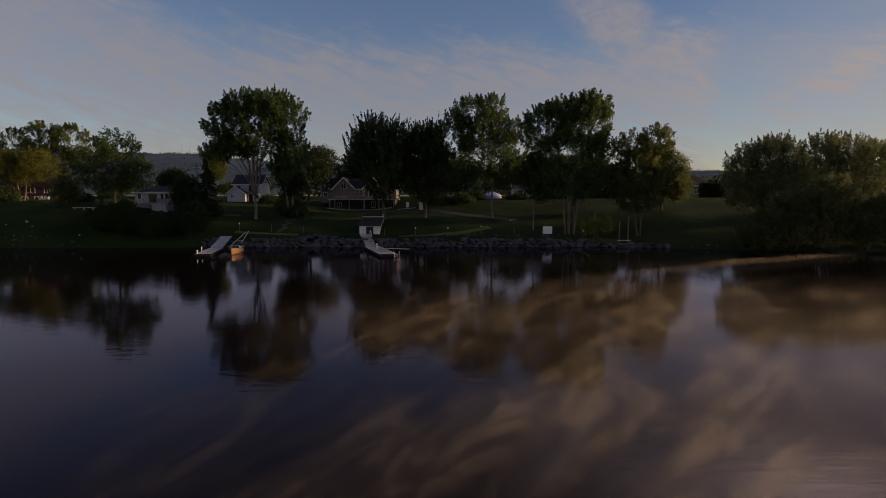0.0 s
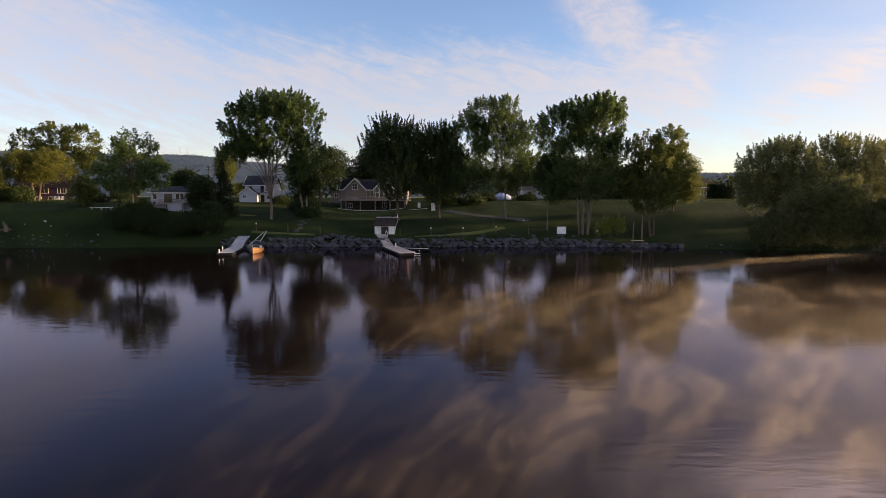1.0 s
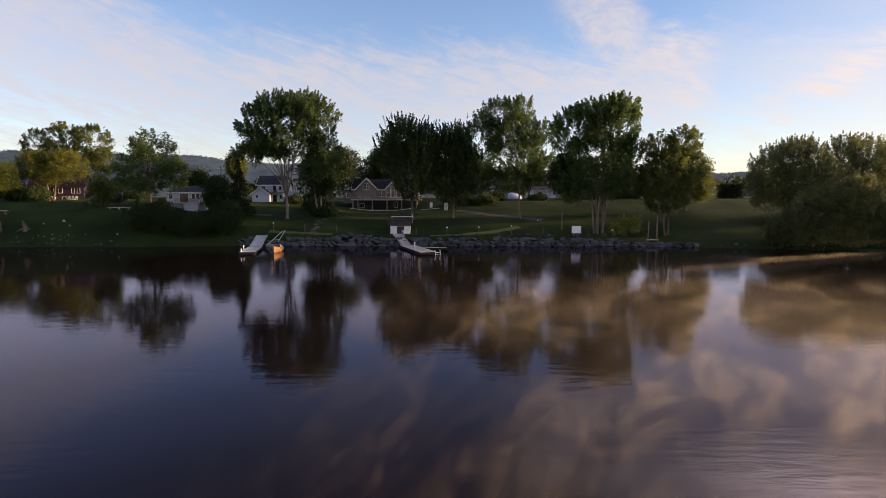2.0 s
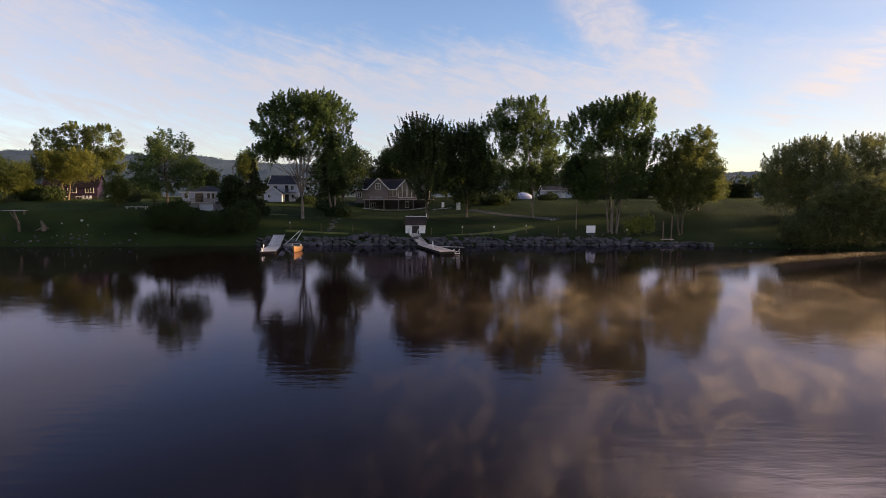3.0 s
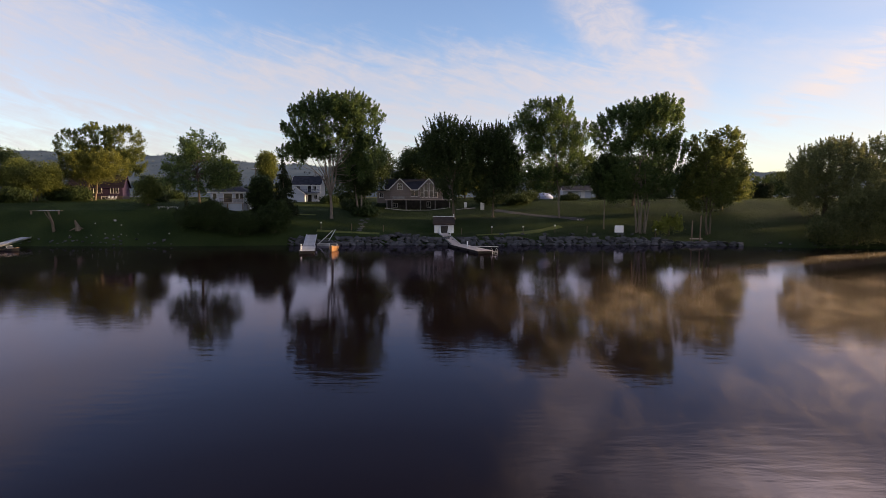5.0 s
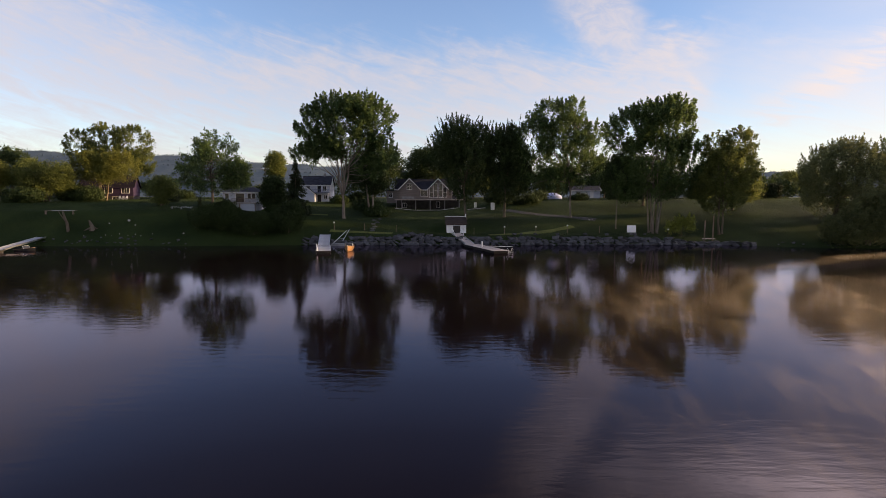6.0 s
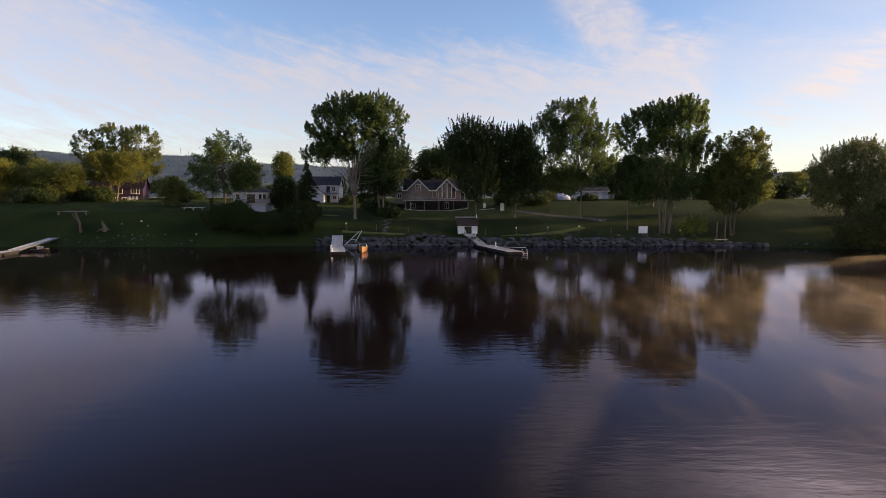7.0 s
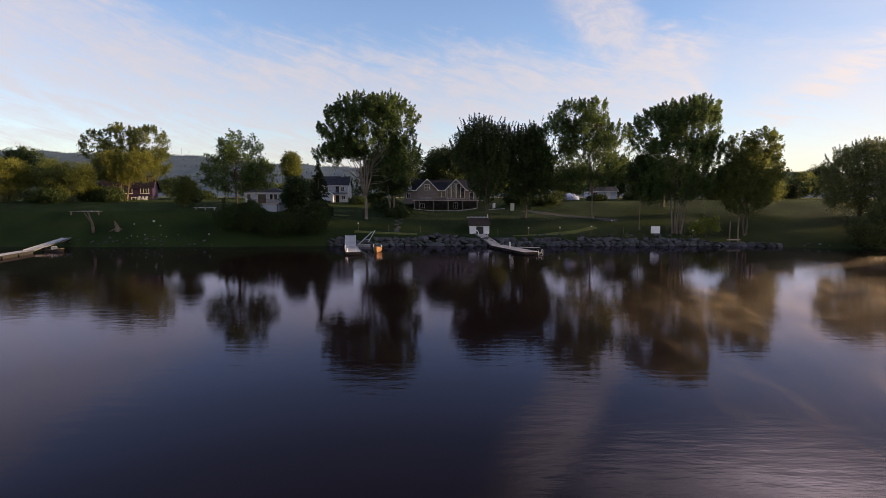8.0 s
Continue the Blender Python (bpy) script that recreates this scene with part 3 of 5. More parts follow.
# left group
tree("aspen", "large olive-green aspen behind the maroon house", -124, 167, [(-9, 0, 16, 3.78, 4, 4.6), (-1, 0, 17.5, 5.88, 5, 5), (8, 0, 17, 5.67, 5, 4.6), (2, 0, 10, 10.5, 6, 5.5), (11, 0, 11, 3.15, 4, 4)], L_OLIVE, M_BARK, 400, 28, 0.6, 0.36, spray=1.4, plumes=40, plume=2.0, gaps=0.2, girth=0.5, seed=7)
tree("golden_willow", "yellowing willow in front of the maroon house", -102.6, 129, [(0, 0, 7.4, 5.6, 5, 3.8), (-3, 0, 8, 3.8, 4, 3.4), (4.8, 0, 8, 4.4, 4, 3.6)], L_YELLOW, M_BARK, 400, 30, 0.5, 0.23, spray=1.3, plumes=60, plume=1.8, gaps=0.2, stems=3, girth=0.25, seed=8, inner=0.35)
tree("willow_shrub", "broad olive willow shrub on the lawn", -113, 124, [(0, 0, 5, 7, 5, 4.5), (-3.5, 0, 6.5, 3.5, 4, 3.8), (4, 0, 6.5, 3.5, 4, 3.5)], L_OLIVE, M_BARK, 400, 30, 0.5, 0.24, gaps=0.05, stems=3, girth=0.2, seed=9, inner=0.3)
tree("bright_willow", "sunlit yellow-green willow on the lawn", -126, 122, [(0, 0, 5, 6.5, 5, 5), (2, 0, 7, 4, 4, 3)], L_YELLOW, M_BARK, 360, 30, 0.5, 0.24, gaps=0.05, stems=3, girth=0.2, seed=10, inner=0.3)
tree("oak", "dark round oak beyond the far lawn", -159, 172, [(0, 0, 10, 7, 6, 6.5), (5, 0, 7, 4, 4, 4)], L_DARK, M_BARK, 260, 24, 0.7, 0.42, gaps=0.08, girth=0.4, seed=11)
tree("lilac", "small round lilac bush on the lawn", -79.5, 112, [(0, 0, 3.3, 3.1, 2.6, 3.0), (0.6, 0, 4.4, 2, 2, 2)], L_OLIVE, M_BARK, 130, 24, 0.4, 0.26, gaps=0.05, stems=3, girth=0.12, seed=12, category="bush", inner=0.3)
# the dark ash pair in the middle, and the trees round the beige house
tree("ash", "dark feathery ash tree on the lawn", -13.2, 119, [(0.3, 0, 9.8, 4.8, 6, 7.2), (-2.2, 0, 16.6, 4.2, 4, 3.4), (2.5, 0, 14.4, 3.8, 4, 4.6), (-4.4, 0, 13, 3.4, 4, 3.8)], L_DARK, M_BARK, 480, 28, 0.26, 0.28, spray=2.8, plumes=230, plume=4.4, gaps=0.0, girth=0.32, seed=13, inner=0.3, group="ash trees on the lawn")
tree("ash", "dark feathery ash tree on the lawn", -4.0, 121, [(0, 0, 9.5, 5, 5, 7.6), (1.2, 0, 15.4, 3.4, 3.4, 3.2), (-2, 0, 13, 3.4, 4, 5), (3, 0, 8, 3, 4, 4)], L_DARK, M_BARK, 400, 28, 0.26, 0.28, spray=2.8, plumes=190, plume=4.4, gaps=0.0, girth=0.3, seed=14, inner=0.3, group="ash trees on the lawn")
tree("linden", "dark rounded linden behind the beige house", -21, 158, [(0, 0, 11, 7, 6, 6.5), (4, 0, 13, 5, 5, 5), (-6.5, 0, 9, 4.5, 5, 5.2), (-3, 0, 13, 4, 5, 4)], L_DARK, M_BARK, 420, 26, 0.7, 0.36, gaps=0.02, girth=0.4, seed=15, inner=0.3)
tree("linden", "leafy linden between the white and beige houses", -38, 150, [(0, 0, 10, 7.5, 6, 6.5), (-4, 0, 10, 5, 5, 5), (4, 0, 12, 4, 4, 4)], L_DARK, M_BARK, 320, 26, 0.7, 0.36, gaps=0.08, girth=0.4, seed=16, inner=0.35)
tree("maple", "dark maple with pale inner limbs beside the cottonwood", -35.6, 124, [(0, 0, 8.8, 3.4, 4, 4), (-1, 0, 11.4, 3.0, 3, 3), (1.6, 0, 7.4, 2.6, 3, 3)], L_DARK, M_PALEBARK, 230, 26, 0.5, 0.3, gaps=0.1, stems=2, girth=0.25, seed=17)
# birch and poplar
tree("birch", "tall airy birch with a slim pale trunk", 11.2, 119, [(-1.2, 0, 13.95, 7, 6, 6.51), (-8.7, 0, 17.21, 4.6, 4, 5.58), (4.3, 0, 15.81, 4.6, 4, 5.58), (-4.2, 0, 22.32, 5.5, 4, 3.72), (-9.2, 0, 10.23, 3, 3, 3.72), (0.2, 0, 23.71, 2.8, 3, 2.79), (4.3, 0, 10.23, 3.6, 3, 3.72), (-2.2, 0, 7.91, 4, 4, 2.79), (-2.2, 0, 18.6, 6.5, 5, 4.65)], L_GREEN, M_PALEBARK, 640, 28, 0.42, 0.3, spray=1.8, plumes=90, plume=2.0, gaps=0.17, girth=0.24, fork=0.12, seed=18, limbs=60)
tree("poplar", "tall multi-stemmed poplar at the river wall", 26.0, 108, [(-0.5, 0, 13.3, 7.6, 6, 7.6), (-5.2, 0, 20.1, 4.9, 4, 4.9), (2.6, 0, 20.9, 5.2, 5, 4.75), (6, 0, 13.3, 3.6, 4, 5.7), (-1, 0, 23.75, 4.5, 5, 2.47), (3.6, 0, 24.7, 3.4, 4, 2.47), (-6, 0, 9.5, 3, 3, 3.8)], L_GREEN, M_PALEBARK, 560, 38, 0.38, 0.31, spray=2.2, plumes=140, plume=2.0, gaps=0.13, stems=5, girth=0.2, fork=0.06, seed=19, limbs=50)
tree("aspen", "leafy aspen catching the sun on the slope", 39.3, 106, [(0, 0, 12, 5.2, 4.5, 5), (-2, 0, 17.5, 2.6, 3, 3), (3, 0, 18.3, 3.0, 3.5, 3), (-3.4, 0, 10, 2.8, 3, 4), (4.4, 0, 13.5, 2.8, 3, 3.5), (0, 0, 7, 4, 4, 3)], L_OLIVE, M_BARK, 420, 26, 0.45, 0.3, spray=1.4, gaps=0.12, stems=2, girth=0.22, fork=0.12, seed=20, limbs=36)
tree("maple", "olive maple at the lawn edge", 50, 121, [(0, 0, 9, 5.5, 4.5, 6), (-2, 0, 12, 3.6, 3.5, 3.5), (3.5, 0, 6, 3, 3, 4.5)], L_OLIVE, M_BARK, 320, 26, 0.5, 0.3, gaps=0.08, girth=0.26, seed=21, inner=0.35)
tree("maple", "dark maple shading the lawn", 33, 132, [(0, 0, 8, 6, 5, 5), (-5, 0, 8, 4.5, 4, 4.5), (5, 0, 8, 4, 4, 4)], L_DARK, M_BARK, 300, 26, 0.55, 0.32, gaps=0.06, girth=0.3, seed=22, inner=0.35)
tree("maple", "slender dark maple behind the notice board", 18.9, 110.5, [(0, 0, 10.5, 2.6, 2.6, 3.4), (0.8, 0, 13.5, 2.4, 2.4, 3), (-1, 0, 12.5, 2, 2, 2.6)], L_DARK, M_PALEBARK, 150, 26, 0.45, 0.28, gaps=0.1, girth=0.13, fork=0.1, seed=23, limbs=14)
# willows over the water
for k, (wx, wy, lobes) in enumerate([
        (66.5, 110, [(0, 0, 8, 8, 7, 8), (2, 0, 11.8, 5, 5, 4.2), (-5, -2, 7, 4, 4, 6), (2, -8, 5, 7, 5, 6.5)]),
        (84, 110, [(0, 0, 8, 8.5, 7, 8), (4, 0, 9.5, 5, 5, 4.5), (-5.5, 0, 11, 4.5, 5, 5), (0, -8, 6, 7, 5, 7)]),
        ]):
    tree("willow", "broad dark willow hanging over the river edge", wx, wy, lobes, L_WILLOW, M_BARK, 560, 38, 0.5, 0.23, spray=1.8, plumes=150, plume=2.7, gaps=0.06, stems=2, girth=0.35, seed=30 + k, group="willows on the shore", inner=0.35, limbs=20)
for k, (bx, w, h) in enumerate([(57.5, 3.4, 5.0), (62.0, 4.6, 9.5), (68.0, 5.2, 12.0), (75, 4.6, 8.0), (81.5, 5.2, 12.5), (88, 4.8, 9.5), (95, 4.8, 9.0)]):
    tree("willow_bush", "thick olive willow bush trailing into the river", bx, shore(bx) + 1.6, [(0, 0, h * 0.45, w, 3.4, h * 0.5), (w * 0.3, 0, h * 0.62, w * 0.65, 2.8, h * 0.4)], L_WILLOW, M_BARK, 280, 36, 0.5, 0.22, spray=1.4, plumes=40, plume=2.0, gaps=0.08, stems=3, girth=0.14, seed=200 + k, group="willow bushes on the shore", category="bush", inner=0.25, limbs=8)
# shore bushes
for k, (bx, by, w, h) in enumerate([(-63.4, 104, 3.6, 5.2), (-56.8, 103.5, 4.4, 3.9), (-50.3, 105, 3.2, 5.8), (-66.8, 104, 2.8, 3.4)]):
    tree("riverside_bush", "dense dark bush on the river bank", bx, by, [(0, 0, h * 0.42, w, 3.2, h * 0.5), (w * 0.3, 0, h * 0.6, w * 0.6, 2.6, h * 0.4)], L_DARK, M_BARK, 220, 36, 0.4, 0.2, spray=1.1, plumes=40, plume=1.4, gaps=0.1, stems=3, girth=0.12, seed=50 + k, group="bushes on the bank", category="bush", inner=0.25, limbs=10)
tree("alder", "dark alder clump beside the white house", -57.6, 119, [(0, 0, 4.0, 2.9, 3, 4), (0.4, 0, 5.8, 2.2, 2.2, 2.6)], L_DARK, M_BARK, 220, 26, 0.5, 0.3, gaps=0.02, stems=2, girth=0.16, seed=60, inner=0.3)
conifer("spruce", "narrow dark spruce beside the white house", -51.2, 115, 12.3, 3.7, 61)
conifer("cedar", "small dark columnar cedar by the bench", -69.5, 108, 2.9, 0.6, 62)
tree("poplar", "small yellow-topped poplar far behind", -71.7, 168, [(0, 0, 10.2, 2.6, 2.6, 4.6)], L_OLIVE, M_BARK, 160, 22, 0.6, 0.4, gaps=0.05, girth=0.3, seed=63)
tree("shrub", "sunlit yellow-green shrub on the river wall", 30.8, 105.5, [(0.2, 0, 2.0, 1.8, 1.3, 1.7), (1.9, 0, 2.2, 1.1, 1, 1.5), (-1.6, 0, 1.3, 1.3, 1, 1.1)], L_BRIGHT, M_BARK, 60, 12, 0.3, 0.25, spray=0.9, plumes=16, plume=1.4, gaps=0.34, stems=3, girth=0.06, seed=64, category="bush", inner=0.2, limbs=8)
for k, (fx, fy, w, h) in enumerate([(137, 234, 8, 12), (149, 238, 7, 15), (124, 250, 5, 8), (-146, 240, 9, 9), (-100, 250, 7, 6), (4, 178, 9, 13), (22, 182, 8, 12), (38, 180, 7, 13), (52, 176, 7, 11), (-66, 185, 7, 7), (-8, 172, 8, 13), (-80.5, 158, 3.4, 8.5)]):
    tree("background_tree", "dark leafy tree at the back of the gardens", fx, fy, [(0, 0, h * 0.55, w, w * 0.7, h * 0.42), (w * 0.3, 0, h * 0.7, w * 0.6, w * 0.5, h * 0.28)], L_DARK if k % 2 else L_OLIVE, M_BARK, 190, 22, 0.8, 0.45, gaps=0.03, girth=0.3, seed=70 + k, group="background trees", inner=0.3, limbs=12)


# understorey round the houses and on the slope
for k, (ux, uy, w, h, mat) in enumerate([(-34.0, 121, 2.6, 2.2, L_DARK), (-36.0, 127, 3.0, 2.8, L_DARK), (-38, 131, 3.6, 3.2, L_DARK), (-3, 143, 4.2, 3.6, L_DARK), (4, 139, 4.0, 2.6, L_DARK), (8.5, 148, 3.0, 2.6, L_DARK), (20.0, 146, 2.6, 1.6, L_DARK), (31, 147, 3.0, 2.2, L_DARK), (37.5, 150, 4.4, 3.8, L_DARK), (46, 150, 5.0, 4.0, L_DARK), (54, 146, 4.0, 3.4, L_OLIVE), (60, 150, 4.0, 3.8, L_DARK), (-43, 150, 3.4, 3.0, L_DARK), (-46.5, 141, 2.2, 2.0, L_DARK), (-88, 140, 3.0, 2.4, L_DARK), (-83.5, 122, 2.6, 1.8, L_CONIFER), (-109, 127, 4.6, 4.0, L_DARK), (-115, 119, 5.0, 3.6, L_DARK), (-103.5, 125, 3.4, 3.4, L_DARK)]):
    tree("garden_bush", "dark rounded bush at the edge of the lawn", ux, uy, [(0, 0, h * 0.45, w, w * 0.7, h * 0.5), (w * 0.35, 0, h * 0.55, w * 0.6, w * 0.5, h * 0.42)], mat, M_BARK, 130, 24, 0.4, 0.3, gaps=0.02, stems=3, girth=0.08, seed=120 + k, group="garden bushes", category="bush", inner=0.25, limbs=6)


def hill_woods():
    """Tree crowns that roughen the crest and face of the far hills."""
    rng = np.random.default_rng(510)
    me = bpy.data.objects["backdrop"].data
    co = np.empty(len(me.vertices) * 3, dtype=np.float32)
    me.vertices.foreach_get("co", co)
    co = co.reshape(-1, 3)
    face = co[(np.abs(co[:, 0]) < 2600) & (co[:, 2] > 40)]
    face = face.repeat(7, 0) + rng.normal(size=(len(face) * 7, 3)) * np.array((16, 24, 2.5)) - np.array((0, 0, 4.0))
    co = co[(co[:, 0] > -2600) & (co[:, 0] < 2600) & (co[:, 2] > 100) & (co[:, 1] > 2440)]
    pts = co.repeat(9, 0) + rng.normal(size=(len(co) * 9, 3)) * np.array((12, 10, 2.0)) + np.array((0, 0, 0.5))
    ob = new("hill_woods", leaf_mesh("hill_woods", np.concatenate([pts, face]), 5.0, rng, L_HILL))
    tagged(ob, "distant hill woods with blue haze painted into their colour", "woods", kind="stuff")


hill_woods()


def far_woods():
    """The closed line of trees behind the gardens."""
    rng = np.random.default_rng(500)
    pts = []
    for x in np.arange(-62, 150, 2.2):
        y = 205 + 14 * noise.noise(Vector((x * 0.05, 1, 1))) + (10 if x > 90 else 0)
        h = 9 + 4.5 * noise.noise(Vector((x * 0.09, 4, 2))) + rng.uniform(-1, 1.5)
        k = 70
        d = rng.normal(size=(k, 3))
        d /= np.linalg.norm(d, axis=1)[:, None]
        pts.append(np.array((x, y, ground_z(x, y) + h * 0.5)) + d * np.array((2.6, 2.4, h * 0.52)) * rng.uniform(0.5, 1.0, (k, 1)))
    ob = new("far_woods", leaf_mesh("far_woods", np.concatenate(pts), 0.85, rng, L_DARK))
    tagged(ob, "closed line of dark leafy trees behind the gardens", "woods", kind="stuff")


far_woods()

# ---------------------------------------------------------------- houses
def window(parent, x, y, z, w, h, bars=1, frame_mat=None, cross=0, name="window"):
    """A window in a wall that faces -y: a frame with bars, a recessed pane and a sill."""
    bm = B()
    t = 0.09
    box(bm, x - w / 2 - t, x + w / 2 + t, y - 0.06, y + 0.05, z + h, z + h + t)
    box(bm, x - w / 2 - t, x - w / 2, y - 0.06, y + 0.05, z, z + h)
    box(bm, x + w / 2, x + w / 2 + t, y - 0.06, y + 0.05, z, z + h)
    for k in range(bars):
        bx = x - w / 2 + w * (k + 1) / (bars + 1)
        box(bm, bx - 0.03, bx + 0.03, y - 0.045, y + 0.03, z, z + h)
    for k in range(cross):
        bz = z + h * (k + 1) / (cross + 1)
        box(bm, x - w / 2, x + w / 2, y - 0.04, y + 0.028, bz - 0.025, bz + 0.025)
    win = part(name, bm, frame_mat or M_TRIM, parent)
    part("pane", box(B(), x - w / 2, x + w / 2, y - 0.02, y + 0.02, z, z + h), M_GLASS, win)
    part("sill", box(B(), x - w / 2 - 0.14, x + w / 2 + 0.14, y - 0.13, y + 0.05, z - 0.09, z), M_TRIM, win)
    return win


def door(parent, x, y, z, w=0.95, h=2.05, material=None, label=""):
    bm = B()
    box(bm, x - w / 2 - 0.09, x - w / 2, y - 0.06, y + 0.05, z, z + h + 0.09)
    box(bm, x + w / 2, x + w / 2 + 0.09, y - 0.06, y + 0.05, z, z + h + 0.09)
    box(bm, x - w / 2, x + w / 2, y - 0.06, y + 0.05, z + h, z + h + 0.09)
    d = part("door", bm, M_TRIM, parent, label)
    part("door_leaf", box(B(), x - w / 2, x + w / 2, y - 0.035, y + 0.03, z, z + h, 0.01), material or M_GLASS, d)
    bm = B()
    rod(bm, (x + w / 2 - 0.12, y - 0.1, z + 1.0), (x + w / 2 - 0.12, y - 0.02, z + 1.0), 0.03)
    part("door_handle", bm, M_METAL, d)
    return d


def slab(bm, a, b, c, d, t=0.18):
    """A roof plane through four corners, t thick downwards."""
    up = [bm.verts.new(p) for p in (a, b, c, d)]
    lo = [bm.verts.new((p[0], p[1], p[2] - t)) for p in (a, b, c, d)]
    bm.faces.new(up)
    bm.faces.new(lo)
    for i in range(4):
        j = (i + 1) % 4
        bm.faces.new((up[i], up[j], lo[j], lo[i]))
    return bm


def roof_x(parent, x0, x1, y0, y1, eave, ridge, material, over=0.4, edging=None):
    """A gable roof with its ridge along x: two slopes, ridge cap, fascias."""
    ym = (y0 + y1) / 2
    k = (ridge - eave) / (ym - y0)
    e = eave - over * k
    r = part("roof", slab(slab(B(), (x0 - over, y0 - over, e), (x1 + over, y0 - over, e), (x1 + over, ym, ridge), (x0 - over, ym, ridge)), (x0 - over, y1 + over, e), (x1 + over, y1 + over, e), (x1 + over, ym, ridge), (x0 - over, ym, ridge)), material, parent)
    part("ridge_cap", box(B(), x0 - over, x1 + over, ym - 0.12, ym + 0.12, ridge - 0.03, ridge + 0.06, 0.02), material, r)
    part("fascia", box(B(), x0 - over, x1 + over, y0 - over - 0.05, y0 - over, e - 0.2, e - 0.003), edging or M_TRIM, r)
    for xe in (x0 - over, x1 + over):
        for ye in (y0 - over, y1 + over):
            part("bargeboard", beam(B(), (xe, ye, e - 0.1), (xe, ym, ridge - 0.1), 0.05, 0.2), edging or M_TRIM, r)
    return r


def gable_front(parent, x0, x1, y0, y1, floor, eave, peak, wall_mat, roof_mat, over=0.35):
    """A cross gable that faces -y: its wall and a roof with the ridge along y."""
    xm = (x0 + x1) / 2
    part("gable_wall", prism(B(), [(x0, floor), (x1, floor), (x1, eave), (xm, peak), (x0, eave)], y0, y1), wall_mat, parent)
    k = (peak - eave) / (xm - x0)
    e = eave - over * k
    bm = B()
    for s in (x0 - over, x1 + over):
        slab(bm, (s, y0 - over, e + 0.16), (s, y1, e + 0.16), (xm, y1, peak + 0.16), (xm, y0 - over, peak + 0.16), 0.14)
    r = part("gable_roof", bm, roof_mat, parent)
    for s in (x0 - over, x1 + over):
        part("bargeboard", beam(B(), (s, y0 - over - 0.03, e + 0.03), (xm, y0 - over - 0.03, peak + 0.03), 0.06, 0.24), M_TRIM, r)


def railing(parent, x0, x1, y, z, h=0.95, gap=0.16, material=None, panel=False):
    rail = part("railing", box(box(B(), x0, x1, y - 0.04, y + 0.04, z + h - 0.07, z + h, 0.01), x0, x1, y - 0.03, y + 0.03, z + 0.08, z + 0.14), material or M_TRIM, parent)
    n = max(2, int((x1 - x0) / gap))
    bm = B()
    for k in range(n + 1):
        bx = x0 + (x1 - x0) * k / n
        box(bm, bx - 0.02, bx + 0.02, y - 0.02, y + 0.02, z + 0.14, z + h - 0.07)
    tagged(part("balusters", bm, material or M_TRIM, rail), kind="stuff")
    return rail


def white_house():
    h = thing("white_house", pose(-53.8, 146, 8.1, 0, 0, 2), "white two-storey house with dark roof and front balcony", "house")
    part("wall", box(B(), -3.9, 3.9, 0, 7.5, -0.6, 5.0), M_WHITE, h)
    bm = B()
    for x in (-3.9, 3.7):
        prism_x(bm, [(0.02, 5.0), (7.48, 5.0), (3.75, 7.2)], x, x + 0.2)
    part("gable_wall", bm, M_WHITE, h)
    roof_x(h, -3.9, 3.9, 0, 7.5, 5.0, 7.35, M_DARKROOF)
    part("chimney", box(B(), 1.6, 2.2, 3.6, 4.2, 6.9, 8.1, 0.03), M_STONE, h)
    door(h, 0.9, -0.003, 2.75, 1.0, 2.0)
    door(h, 0.9, -0.003, 0.05, 1.1, 2.0)
    window(h, 2.4, -0.003, 3.2, 0.8, 1.2)
    window(h, -2.2, -0.003, 3.3, 0.9, 1.1)
    window(h, -0.4, -0.003, 0.7, 0.9, 1.2)
    window(h, 2.6, -0.003, 0.9, 0.8, 1.0)
    b = part("balcony", box(B(), -1.2, 3.8, -1.5, -0.003, 2.5, 2.68, 0.02), M_SLATE, h, "balcony deck with slate blue rail")
    railing(b, -1.2, 3.8, -1.45, 2.68, 0.9, 0.2, M_SLATE)
    for x in (-1.1, 3.7):
        part("post", box(B(), x - 0.06, x + 0.06, -1.45, -1.33, -0.3, 2.5), M_TRIM, h)
    bm = B()
    for k in range(12):
        box(bm, -3.4 + 0.19 * k, -3.15 + 0.19 * k, -1.4, -0.5, 0.2 * k, 0.2 * k + 0.05)
    beam(bm, (-3.4, -1.42, -0.1), (-1.2, -1.42, 2.4), 0.06, 0.2)
    part("stairs", bm, M_TRIM, h)
    # small gabled wing
    w = thing("garage", pose(-56.3, 144.4, 8.0, 0, 0, 0), "small white gabled garage beside the white house", "garage")
    part("wall", prism(B(), [(-2.4, -0.6), (2.4, -0.6), (2.4, 2.4), (0, 4.2), (-2.4, 2.4)], 0, 3.4), M_WHITE, w)
    bm = B()
    for s in (-2.75, 2.75):
        slab(bm, (s, -0.35, 2.3), (s, 3.4, 2.3), (0, 3.4, 4.36), (0, -0.35, 4.36), 0.14)
    r = part("roof", bm, M_DARKROOF, w)
    for s in (-2.75, 2.75):
        part("bargeboard", beam(B(), (s, -0.38, 2.17), (0, -0.38, 4.23), 0.06, 0.22), M_TRIM, r)
    window(w, -1.0, -0.003, 1.2, 0.7, 0.8)


white_house()


